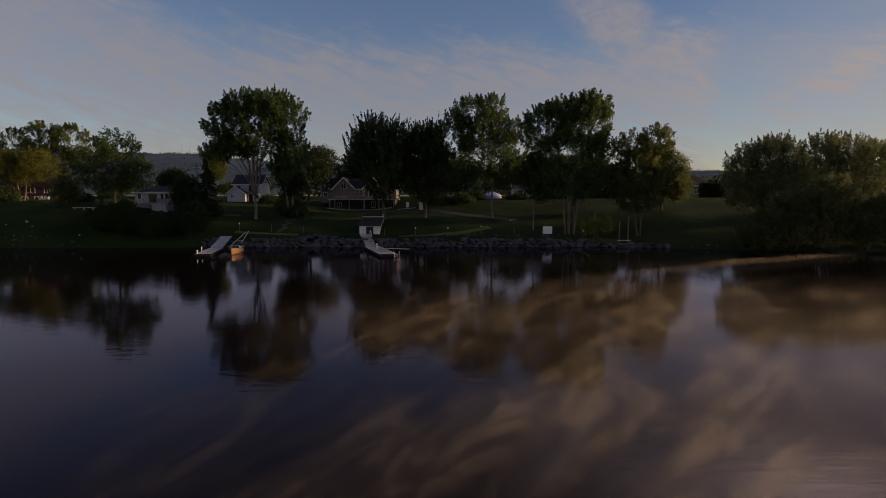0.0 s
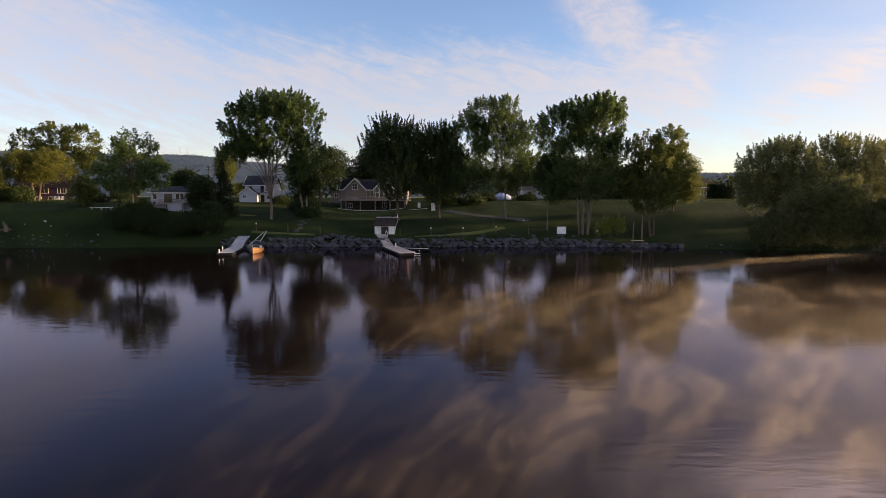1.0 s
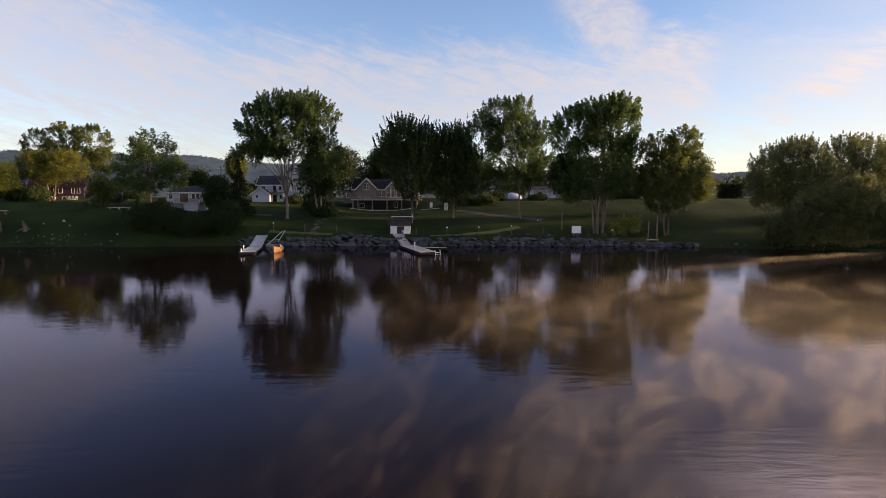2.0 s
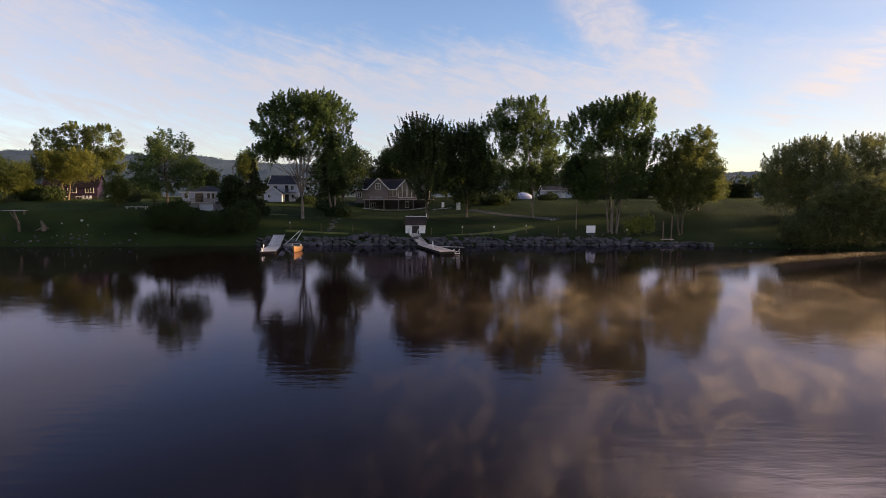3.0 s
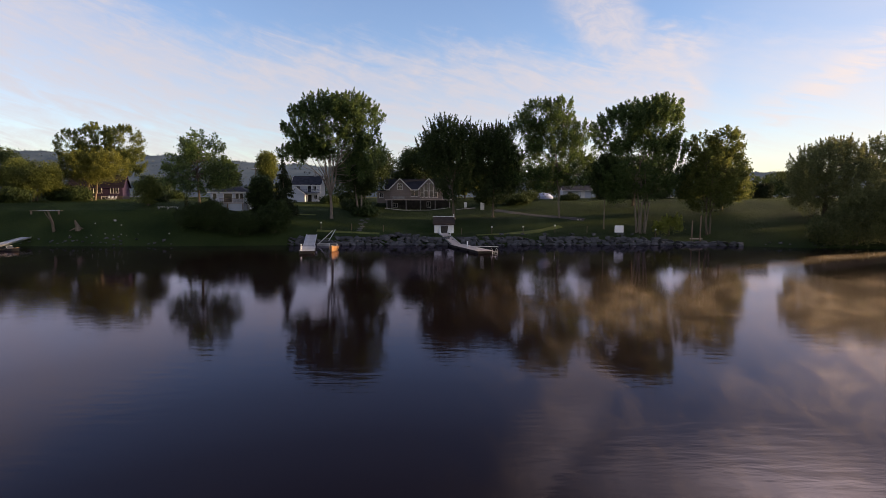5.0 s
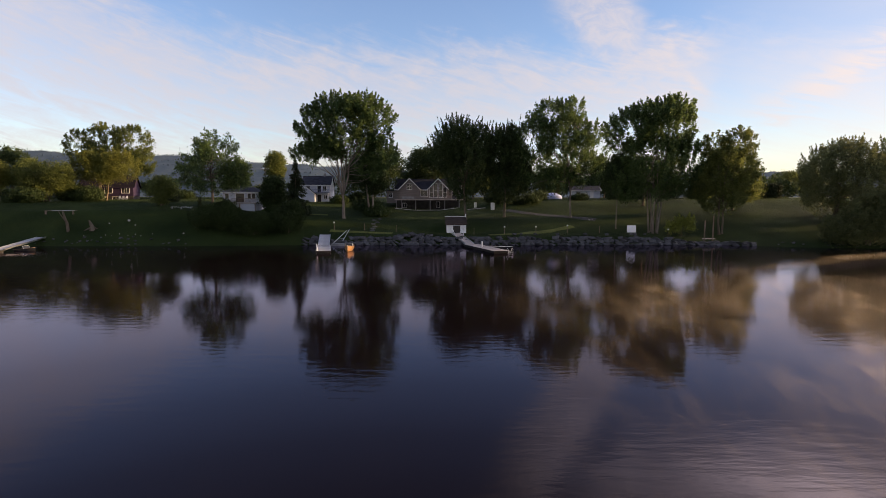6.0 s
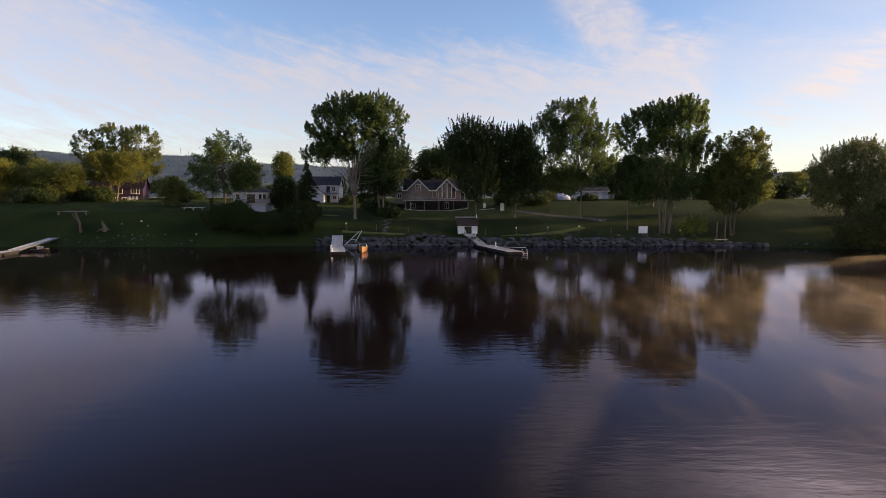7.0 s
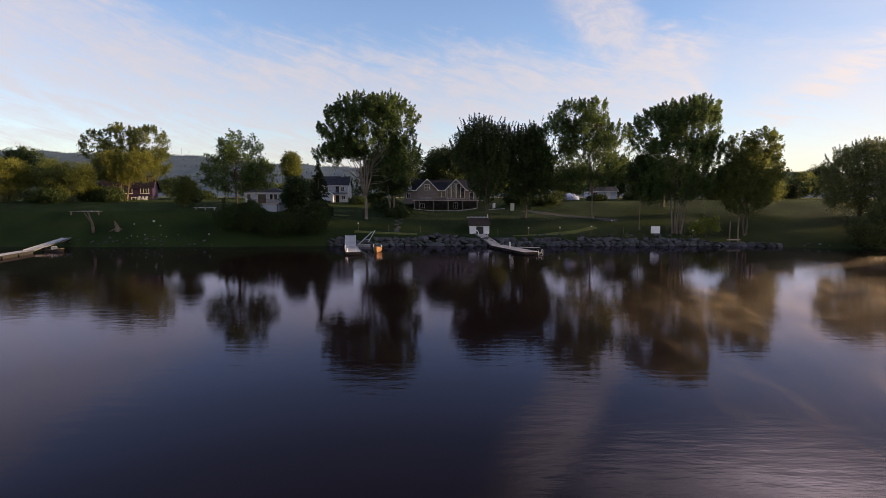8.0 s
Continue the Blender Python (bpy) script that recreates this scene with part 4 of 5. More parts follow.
def beige_house():
    h = thing("beige_house", pose(-24, 149, 5.8), "beige gabled house on a raised deck with tall windows", "house")
    # basement coloured dark for the shade below the deck
    part("basement", box(B(), -7.6, 10.5, 0.4, 9.2, -0.6, 3.1), M_SHADEWALL, h)
    part("wall", box(B(), -7.8, 10.8, 0.2, 9.4, 3.1, 6.1), M_BEIGE, h)
    roof_x(h, -7.8, 10.8, 0.2, 9.4, 6.1, 9.0, M_DARKROOF)
    gable_front(h, -6.6, -0.9, -0.5, 4.0, 3.1, 6.1, 8.9, M_BEIGE, M_DARKROOF)
    gable_front(h, 1.7, 7.2, -0.5, 4.0, 3.1, 6.1, 8.9, M_BEIGE, M_DARKROOF)
    window(h, -3.75, -0.503, 5.9, 1.3, 1.5, 1, cross=1)
    window(h, 0.4, 0.197, 3.9, 2.0, 1.7, 1)
    for x, z1 in ((2.5, 6.5), (3.7, 7.6), (5.2, 7.6), (6.4, 6.5)):
        window(h, x, -0.503, 3.6, 0.95, z1 - 3.6, 0, cross=1, name="tall_window")
    door(h, 9.0, 0.197, 3.1, 1.0, 2.05)
    window(h, -5.2, 0.397, 0.8, 1.2, 1.1)
    window(h, 4.4, 0.397, 0.7, 0.9, 1.6)
    d = part("deck", box(B(), -7.8, 12.0, -3.0, -0.503, 2.8, 3.06, 0.02), M_DECK, h, "raised timber deck")
    railing(d, -7.8, -6.9, -2.9, 3.06, material=M_RAIL)
    railing(d, -6.3, -2.2, -2.9, 3.06, material=M_RAIL)
    railing(d, -2.1, 2.4, -2.9, 3.06, material=M_RAIL)
    railing(d, 2.5, 7.4, -2.9, 3.06, material=M_RAIL)
    railing(d, 7.5, 12.0, -2.9, 3.06, material=M_RAIL)
    for x in (-7.3, -5.9, -1.9, 2.2, 6.3, 10.4):
        part("post", box(B(), x - 0.14, x + 0.14, -2.9, -2.62, -0.6, 2.8, 0.02), M_RAIL, h)
    part("railing_panel", box(B(), -5.7, -2.3, -2.97, -2.945, 3.2, 3.85), M_STONE, h)
    part("porch", box(B(), -10.4, -7.81, 0.8, 5.0, 2.0, 5.4), M_BEIGE, h)
    part("porch_roof", box(B(), -10.7, -7.81, 0.4, 5.2, 5.4, 5.6, 0.02), M_DARKROOF, h)
    window(h, -9.2, 0.797, 3.6, 0.9, 1.2)


beige_house()


def hip_roof(parent, x0, x1, y0, y1, eave, ridge, material, over=0.45):
    bm = B()
    d = (y1 - y0) / 2
    c = [bm.verts.new(p) for p in ((x0 - over, y0 - over, eave), (x1 + over, y0 - over, eave), (x1 + over, y1 + over, eave), (x0 - over, y1 + over, eave))]
    g = [bm.verts.new((x0 + d * 0.8, (y0 + y1) / 2, ridge)), bm.verts.new((x1 - d * 0.8, (y0 + y1) / 2, ridge))]
    for f in ((c[0], c[1], g[1], g[0]), (c[1], c[2], g[1]), (c[2], c[3], g[0], g[1]), (c[3], c[0], g[0]), (c[3], c[2], c[1], c[0])):
        bm.faces.new(f)
    r = part("roof", bm, material, parent)
    bm = B()
    box(bm, x0 - over - 0.05, x1 + over + 0.05, y0 - over - 0.06, y0 - over, eave - 0.2, eave + 0.04)
    box(bm, x1 + over, x1 + over + 0.05, y0 - over, y1 + over, eave - 0.2, eave + 0.04)
    part("fascia", bm, M_TRIM, r)


def cottage():
    h = thing("cottage", pose(-64.9, 119, 6.5), "white cottage with dark hip roof and raised deck", "house")
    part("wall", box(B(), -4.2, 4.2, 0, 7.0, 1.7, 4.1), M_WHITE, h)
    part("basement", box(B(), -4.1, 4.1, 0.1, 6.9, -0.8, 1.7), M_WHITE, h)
    hip_roof(h, -4.2, 4.2, 0, 7.0, 4.1, 5.5, M_DARKROOF)
    for x, w in ((-3.2, 0.8), (1.9, 0.7), (2.9, 0.7)):
        window(h, x, -0.003, 2.6, w, 1.15, 0)
    door(h, -0.2, -0.003, 1.75, 1.9, 2.0)
    d = part("deck", box(B(), -3.2, 4.0, -2.2, -0.003, 1.5, 1.7, 0.02), M_DECK, h)
    railing(d, -1.4, 4.0, -2.1, 1.7, 0.95, 0.13, M_WOOD)
    for x in (-3.0, 0.4, 3.85):
        part("post", box(B(), x - 0.08, x + 0.08, -2.1, -1.94, -0.8, 1.5), M_WOOD, h)
    part("skirt", box(B(), 0.6, 4.0, -1.9, -1.82, -0.7, 1.45), M_WHITE, h, "white boarding under the deck")
    bm = B()
    for k in range(8):
        box(bm, -3.1, -1.6, -4.2 + 0.25 * k, -3.93 + 0.25 * k, -0.3 + 0.22 * k, -0.25 + 0.22 * k)
    for x in (-3.15, -1.55):
        beam(bm, (x, -4.2, -0.3), (x, -2.2, 1.55), 0.06, 0.2)
        beam(bm, (x, -4.2, 0.6), (x, -2.2, 2.5), 0.05, 0.07)
    part("stairs", bm, M_WOOD, h, "brown timber stairs")


cottage()


def maroon_house():
    h = thing("maroon_house", pose(-104.4, 136, 8.75, 0, 0, 17), "maroon timber house with dark roof and white windows", "house")
    part("wall", box(B(), -7.4, 4.7, 0, 7.2, 0.9, 3.55), M_RED, h)
    part("basement", box(B(), -7.3, 4.6, 0.08, 7.1, -0.8, 0.9), M_SHADEWALL, h)
    bm = B()
    prism_x(bm, [(0.02, 3.55), (7.18, 3.55), (3.6, 6.3)], 4.5, 4.68)
    part("gable_wall", bm, M_RED, h)
    roof_x(h, -7.4, 4.7, 0, 7.2, 3.55, 6.45, M_MAROONROOF, edging=M_RED)
    window(h, 2.9, -0.003, 1.75, 1.8, 1.5, 2)
    window(h, -1.0, -0.003, 1.75, 1.8, 1.5, 1)
    window(h, -4.6, -0.003, 1.75, 1.3, 1.5, 1)
    window(h, 0.6, 0.077, 0.1, 1.6, 0.6, 1)
    window(h, -2.4, 0.077, 0.1, 1.2, 0.6, 1)
    d = part("porch_deck", box(B(), -9.6, -5.2, -2.6, -0.003, 0.7, 0.86), M_WOOD, h)
    railing(d, -9.6, -5.2, -2.5, 0.86, 0.9, 0.3, M_WOOD)
    for x in (-9.5, -5.3):
        part("post", box(B(), x - 0.07, x + 0.07, -2.55, -2.41, -0.6, 2.9), M_TRIM, h)
    for k in range(3):
        c = thing("garden_chair", pose(-101.9 + 0.9 * k, 134.4, ground_z(-101.5, 134.4)), "white plastic garden chair on the lawn", "chair", "chairs by the maroon house")
        part("seat", box(B(), -0.27, 0.27, -0.25, 0.25, 0.38, 0.44, 0.015), M_BOARD, c)
        bm = B()
        beam(bm, (0, 0.24, 0.42), (0, 0.4, 0.95), 0.52, 0.05)
        part("backrest", bm, M_BOARD, c)
        for x in (-0.23, 0.23):
            for y in (-0.2, 0.2):
                part("leg", box(B(), x - 0.03, x + 0.03, y - 0.03, y + 0.03, -0.05, 0.38), M_BOARD, c)


maroon_house()


def slope_house():
    h = thing("hip_roofed_house", pose(74.3, 160, 9.2), "beige bungalow with brown hip roof behind the lawn", "house")
    part("wall", box(B(), -7, 7, 0, 10, -0.5, 3.5), M_BEIGE, h)
    hip_roof(h, -7, 7, 0, 10, 3.5, 7.0, M_BROWNROOF, 0.7)
    window(h, 5.2, -0.003, 1.0, 1.0, 1.6, 0)
    window(h, 2.0, -0.003, 1.2, 1.6, 1.3, 1)
    window(h, -3.0, -0.003, 1.2, 1.6, 1.3, 1)
    part("corner_board", box(B(), 6.75, 7.05, -0.05, 0.2, -0.4, 3.5), M_TRIM, h)
    g = thing("white_outbuilding", pose(25.2, 156, 9.1), "low white outbuilding behind the trees", "building")
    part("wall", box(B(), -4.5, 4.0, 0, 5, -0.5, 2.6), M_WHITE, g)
    roof_x(g, -4.5, 4.0, 0, 5, 2.6, 3.9, M_DARKROOF)
    window(g, -2.5, -0.003, 1.0, 1.2, 1.0)
    door(g, 1.5, -0.003, 0.05, 0.95, 2.0, M_TRIM)
    t = thing("garden_tent", pose(14.0, 152, ground_z(14, 152)), "pale blue domed canvas garden tent", "tent")
    bm = B()
    rings = []
    for f, z in ((1.05, -0.1), (1.0, 0.6), (0.95, 0.9), (0.6, 1.45), (0.2, 1.85)):
        rings.append([bm.verts.new((2.7 * f * math.copysign(abs(math.cos(a)) ** 0.7, math.cos(a)), 1.7 * f * math.copysign(abs(math.sin(a)) ** 0.7, math.sin(a)), z)) for a in np.linspace(0, math.tau, 16, endpoint=False)])
    for a, b in zip(rings, rings[1:]):
        for k in range(16):
            bm.faces.new((a[k], a[(k + 1) % 16], b[(k + 1) % 16], b[k]))
    bm.faces.new(rings[-1])
    part("canopy", bm, M_BLUE, t, smooth=True)
    for x in (-1.6, 1.6):
        for y in (-1.4, 1.4):
            part("leg", rod(B(), (x, y, -0.1), (x, y, 0.6), 0.04), M_METAL, t)


slope_house()


def hedge():
    rng = np.random.default_rng(91)
    h = thing("hedge", pose(76.3, 150, ground_z(76, 150)), "tall clipped dark hedge beside the bungalow", "hedge")
    pts = rng.uniform((-3.6, -1.2, 0.1), (3.6, 1.2, 4.2), (9000, 3)) + rng.normal(size=(9000, 3)) * 0.12
    ob = new("foliage", leaf_mesh("foliage", pts, 0.24, rng, L_CONIFER))
    ob.parent = h
    bm = B()
    for x in (-2.8, -1.2, 0.4, 2.0, 3.2):
        rod(bm, (x, 0, -0.2), (x, 0, 3.2), 0.06, 6)
    part("stems", bm, M_BARK, h)


hedge()


# ---------------------------------------------------------------- docks and boats
def lay_planks(parent, length, width, z, material, pitch=0.3, thick=0.06, y0=0.0):
    """Separate boards across the way, all on one mesh, each a hair out of true."""
    rng = random.Random(int(length * 100))
    n = int(length / pitch)
    step = length / n
    me = mesh_of("plank", box(B(), -width / 2, width / 2, 0.012, step - 0.012, -thick, 0), material)
    for k in range(n):
        p = new("plank", me)
        p.parent = parent
        p.matrix_basis = pose(rng.uniform(-0.015, 0.015), y0 + k * step, z + rng.uniform(-0.006, 0.006), 0, rng.uniform(-0.3, 0.3), rng.uniform(-0.25, 0.25))


def dock(name, label, start, end, width, sections, material, z=0.45, skirt=0.3):
    """A floating dock from start to end (x, y), in sections on floats."""
    a, b = Vector((*start, 0)), Vector((*end, 0))
    length = (b - a).length
    d = thing(name, Matrix.Translation(a) @ (b - a).to_track_quat("Y", "Z").to_matrix().to_4x4(), label, "dock")
    for s in range(sections):
        y0, y1 = length * s / sections + 0.03, length * (s + 1) / sections - 0.03
        sec = part("deck_section", box(box(B(), -width / 2 + 0.1, -width / 2 + 0.22, y0, y1, z - 0.22, z - 0.07), width / 2 - 0.22, width / 2 - 0.1, y0, y1, z - 0.22, z - 0.07), M_WOOD, d)
        lay_planks(sec, y1 - y0, width, z, material, y0=y0)
        tagged(part("side_beam", box(box(B(), -width / 2 - 0.05, -width / 2, y0, y1, z - skirt, z + 0.02), width / 2, width / 2 + 0.05, y0, y1, z - skirt, z + 0.02), M_FLOAT, sec))
        part("float", box(B(), -width / 2 + 0.15, width / 2 - 0.15, y0 + 0.2, y1 - 0.2, -0.25, z - 0.07, 0.05), M_FLOAT, sec)
    part("end_beam", box(B(), -width / 2 - 0.05, width / 2 + 0.05, -0.06, 0.0, z - skirt, z + 0.02), M_FLOAT, d)
    return d, length


def gangway(name, label, low, high, width, material, rails=False, arch=False):
    a, b = Vector(low), Vector(high)
    d = (b - a)
    turn = d.to_track_quat("Y", "Z").to_matrix().to_4x4()
    g = thing(name, Matrix.Translation(a) @ turn, label, "gangway")
    lay_planks(g, d.length, width, 0.0, material)
    for s in (-1, 1):
        part("side_rail", box(B(), s * width / 2 - 0.05, s * width / 2 + 0.05, 0, d.length, -0.2, 0.08, 0.01), M_METAL, g)
    if rails:
        for s in (-1, 1):
            bm = B()
            x = s * (width / 2 - 0.02)
            rod(bm, (x, 0.3, 0.9), (x, d.length - 0.2, 0.9), 0.025, 6)
            for k in range(4):
                y = 0.3 + (d.length - 0.5) * k / 3
                rod(bm, (x, y, 0), (x, y, 0.9), 0.02, 6)
            part("handrail", bm, M_METAL, g)
    if arch:
        for s in (-1, 1):
            bm = B()
            pts = [Vector((s * (width / 2 + 0.1), d.length - 2.2 + 2.2 * (1 - math.cos(a)) / 2, 0.95 * math.sin(a))) for a in np.linspace(0, math.pi, 9)]
            tube(bm, pts, [0.07] * 9, 8)
            part("arched_handrail", bm, M_BOARD, g, "white arched handrail", True)
    return g


# grey dock with its gangway, and the post on its edge
dock("floating_dock", "pale grey floating dock with planked deck", (-38.9, 85.0), (-41.0, 95.2), 2.5, 2, M_GREYDECK)
gangway("gangway", "pale grey gangway from dock up to the bank", (-41.05, 95.3, 0.5), (-42.3, 102.8, 1.95), 2.0, M_GREYDECK)
# brown dock with the side float
dock("floating_dock", "weathered brown floating dock in three sections", (-8.9, 85.0), (-13.4, 98.2), 2.9, 3, M_DECK)
gangway("gangway", "weathered timber gangway down from the boathouse", (-13.5, 98.3, 0.5), (-15.9, 107.3, 2.0), 1.8, M_DECK, arch=True)
dock("swim_float", "pale planked swim float beside the brown dock", (-5.9, 93.4), (-11.2, 94.9), 1.5, 1, M_DECK, 0.38, 0.22)
# pier on the far lawn
dock("floating_dock", "grey floating dock reaching far into the river", (-92.2, 70.5), (-94.5, 86.8), 2.2, 4, M_GREYDECK, 0.5, 0.2)
gangway("gangway", "grey planked gangway from the pier to the bank", (-94.55, 87.0, 0.55), (-97.5, 100.8, 1.6), 1.6, M_GREYDECK)


def bollard(x, y, z, h, label, r=0.12):
    b = thing("bollard", pose(x, y, z), label, "bollard", "bollards on the docks")
    part("post", tube(B(), [Vector((0, 0, 0)), Vector((0, 0, h * 0.85)), Vector((0, 0, h))], [r, r, r * 0.7], 10), M_BOARD, b, smooth=True)
    part("cap", tube(B(), [Vector((0, 0, h)), Vector((0, 0, h + 0.05)), Vector((0, 0, h + 0.09))], [r * 1.25, r * 1.25, r * 0.5], 10), M_BOARD, b)


bollard(-11.6, 92.2, 0.45, 1.0, "white bollard on the brown dock")
bollard(-40.0, 85.4, 0.45, 0.5, "white bollard on the grey dock", 0.08)
bollard(-40.9, 89.0, 0.45, 0.7, "white bollard on the grey dock", 0.08)
bollard(-92.4, 74.0, 0.5, 0.5, "white bollard on the far pier", 0.16)


def swim_ladder():
    l = thing("swim_ladder", pose(-7.5, 85.0, 0.45, 0, 0, 20), "white swim ladder hooked on the dock end", "ladder")
    for x in (-0.45, 0.45):
        pts = [Vector((x, 0.35, 0.0)), Vector((x, 0.3, 0.3)), Vector((x, 0.0, 0.42)), Vector((x, -0.22, 0.3)), Vector((x, -0.25, -0.9))]
        part("rail", tube(B(), pts, [0.025] * 5, 8), M_BOARD, l, smooth=True)
    for z in (-0.6, -0.3, 0.0):
        part("rung", rod(B(), (-0.45, -0.24, z), (0.45, -0.24, z), 0.025), M_BOARD, l)


swim_ladder()


def runabout(x, y, rz, label, hull_mat, top_mat, length=5.2, beam_w=2.1, sink=0.0, seat_mat=None):
    """A small open motor boat: lofted hull, deck, windscreen, seats, outboard. Its bow points to local -y."""
    b = thing("motorboat", pose(x, y, sink, 0, 0, rz), label, "boat")
    bm = B()
    rings = []
    for f in np.linspace(0, 1, 12):
        w = beam_w / 2 * (1 - max(0, (f - 0.35) / 0.65) ** 2.3)
        sheer, keel = 0.75 + 0.35 * f * f, -0.3 + 0.55 * max(0, f - 0.6) ** 1.4 * 2.2
        yy = length / 2 - length * f
        w = max(w, 0.03)
        rings.append([bm.verts.new(p) for p in ((-w, yy, sheer), (-w * 0.93, yy, 0.3 + 0.2 * f), (-w * 0.72, yy, min(0.02 + 0.1 * f, sheer)), (0, yy, keel), (w * 0.72, yy, min(0.02 + 0.1 * f, sheer)), (w * 0.93, yy, 0.3 + 0.2 * f), (w, yy, sheer))])
    for a, c in zip(rings, rings[1:]):
        for k in range(6):
            bm.faces.new((a[k], a[k + 1], c[k + 1], c[k]))
    bm.faces.new(rings[0])
    part("hull", bm, hull_mat, b, smooth=False)
    bm = B()
    deck = []
    for f in np.linspace(0.5, 0.99, 7):
        w = max(0.02, beam_w / 2 * (1 - max(0, (f - 0.35) / 0.65) ** 2.3) - 0.02)
        yy, z = length / 2 - length * f, 0.77 + 0.35 * f * f
        deck.append([bm.verts.new((-w, yy, z)), bm.verts.new((0, yy, z + 0.09)), bm.verts.new((w, yy, z))])
    for a, c in zip(deck, deck[1:]):
        for k in range(2):
            bm.faces.new((a[k], a[k + 1], c[k + 1], c[k]))
    part("foredeck", bm, top_mat, b, smooth=True)
    part("floor", box(B(), -beam_w / 2 + 0.12, beam_w / 2 - 0.12, 0, length / 2 - 0.1, 0.22, 0.28), top_mat, b)
    bm = B()
    beam(bm, (0, -0.12, 0.85), (0, 0.2, 1.35), beam_w * 0.8, 0.03)
    ws = part("windscreen", bm, M_GLASS, b)
    bm = B()
    rod(bm, (-beam_w * 0.41, -0.14, 0.85), (-beam_w * 0.41, 0.2, 1.37), 0.025, 6)
    rod(bm, (beam_w * 0.41, -0.14, 0.85), (beam_w * 0.41, 0.2, 1.37), 0.025, 6)
    rod(bm, (-beam_w * 0.41, 0.2, 1.37), (beam_w * 0.41, 0.2, 1.37), 0.025, 6)
    part("frame", bm, M_METAL, ws)
    for s in (-0.45, 0.45):
        seat = part("seat", box(B(), s - 0.25, s + 0.25, 0.6, 1.05, 0.28, 0.68, 0.06), seat_mat or M_CREAM, b)
        part("backrest", box(B(), s - 0.25, s + 0.25, 1.05, 1.15, 0.6, 1.12, 0.04), seat_mat or M_CREAM, seat)
    for s in (-1, 1):
        bm = B()
        pts = [Vector((s * w, length / 2 - length * f, 0.76 + 0.35 * f * f)) for f, w in ((0.0, beam_w / 2), (0.35, beam_w / 2), (0.6, beam_w / 2 * 0.88), (0.8, beam_w / 2 * 0.58), (0.98, 0.05))]
        tube(bm, pts, [0.045] * 5, 6)
        part("gunwale", bm, M_WOOD, b, smooth=True)
    m = part("outboard", box(B(), -0.2, 0.2, length / 2 + 0.02, length / 2 + 0.5, 0.6, 1.2, 0.07), M_FLOAT, b)
    part("shaft", box(B(), -0.07, 0.07, length / 2 + 0.15, length / 2 + 0.35, -0.4, 0.6, 0.02), M_FLOAT, m)
    return b


runabout(-35.4, 89.6, 3, "small amber and cream motorboat moored by the dock", M_HULL, M_CREAM, 4.0, 1.55)
runabout(-92.4, 90.2, 80, "low black boat with pale trim moored beside the gangway", M_FLOAT, M_FLOAT, 3.8, 1.4, -0.5, M_FLOAT)


def boat_hoist():
    h = thing("boat_hoist", pose(-38.6, 99.5, 0), "grey metal boat hoist arms on the river wall", "hoist")
    part("arm", rod(B(), (-1.6, 0, 0.4), (1.0, 1.0, 2.9), 0.07), M_METAL, h)
    part("arm", rod(B(), (0.3, 0.4, 0.9), (1.5, 1.2, 3.1), 0.07), M_METAL, h)
    part("brace", rod(B(), (-0.6, 0.4, 1.3), (0.55, 0.6, 1.35), 0.04), M_METAL, h)
    part("base", box(B(), -1.9, 0.6, -0.3, 1.0, -0.6, 0.42, 0.05), M_STONE, h)


boat_hoist()


def boathouse():
    z = 1.6
    h = thing("boathouse", pose(-15.6, 111.8, z), "low white boathouse with brown roof above the dock", "boathouse")
    part("wall", prism_x(B(), [(0, -0.4), (5.4, -0.4), (5.4, 3.1), (0, 1.95)], -2.15, 2.15), M_WHITE, h)
    bm = B()
    slab(bm, (-2.4, -0.55, 1.98), (2.4, -0.55, 1.98), (2.4, 6.0, 3.45), (-2.4, 6.0, 3.45), 0.14)
    r = part("roof", bm, M_BROWNROOF, h)
    part("ridge_board", box(B(), -2.45, 2.45, 5.95, 6.1, 3.3, 3.56), M_TRIM, r, "white board along the upper roof edge")
    for x, w in ((-1.4, 0.68), (1.45, 0.6)):
        d = part("door", box(box(B(), x - w, x + w, -0.06, -0.003, 0.0, 1.75), x - 0.03, x + 0.03, -0.09, -0.06, 0.05, 1.7), M_BOARD, h)
        part("handle", box(B(), x + 0.1, x + 0.14, -0.12, -0.09, 0.8, 1.1), M_METAL, d)
    # dark panel stands for the unlit inside of the boathouse
    part("doorway", box(B(), -0.7, 0.9, -0.03, -0.003, 0.0, 1.6), M_SHADEWALL, h, "dark panel for the shaded inside of the doorway")
    part("corner_post", box(B(), 2.2, 2.36, 5.5, 5.68, -0.3, 4.1), M_BOARD, h, "white post behind the roof")


boathouse()


# ---------------------------------------------------------------- small things on the lawns
def board_sign(name, x, y, z0, z1, w, label, gap=0.5):
    g = ground_z(x, y)
    s = thing(name, pose(x, y, g), label, "board")
    part("panel", box(B(), -w / 2, w / 2, -0.04, 0.04, z0 - g, z1 - g, 0.015), M_BOARD, s)
    for k in (-1, 1):
        part("post", box(B(), k * w * 0.42 - 0.05, k * w * 0.42 + 0.05, 0.045, 0.14, -0.4, z1 - g - 0.1), M_WOOD, s)


board_sign("notice_board", 21.4, 108, 2.05, 3.55, 1.9, "blank white notice board on the river wall")
board_sign("white_board", -5.5, 133, 6.2, 8.1, 1.0, "upright white panel standing on the lawn")
board_sign("white_board", -9.4, 141, 6.3, 8.1, 0.75, "narrow upright white panel beside the trees")

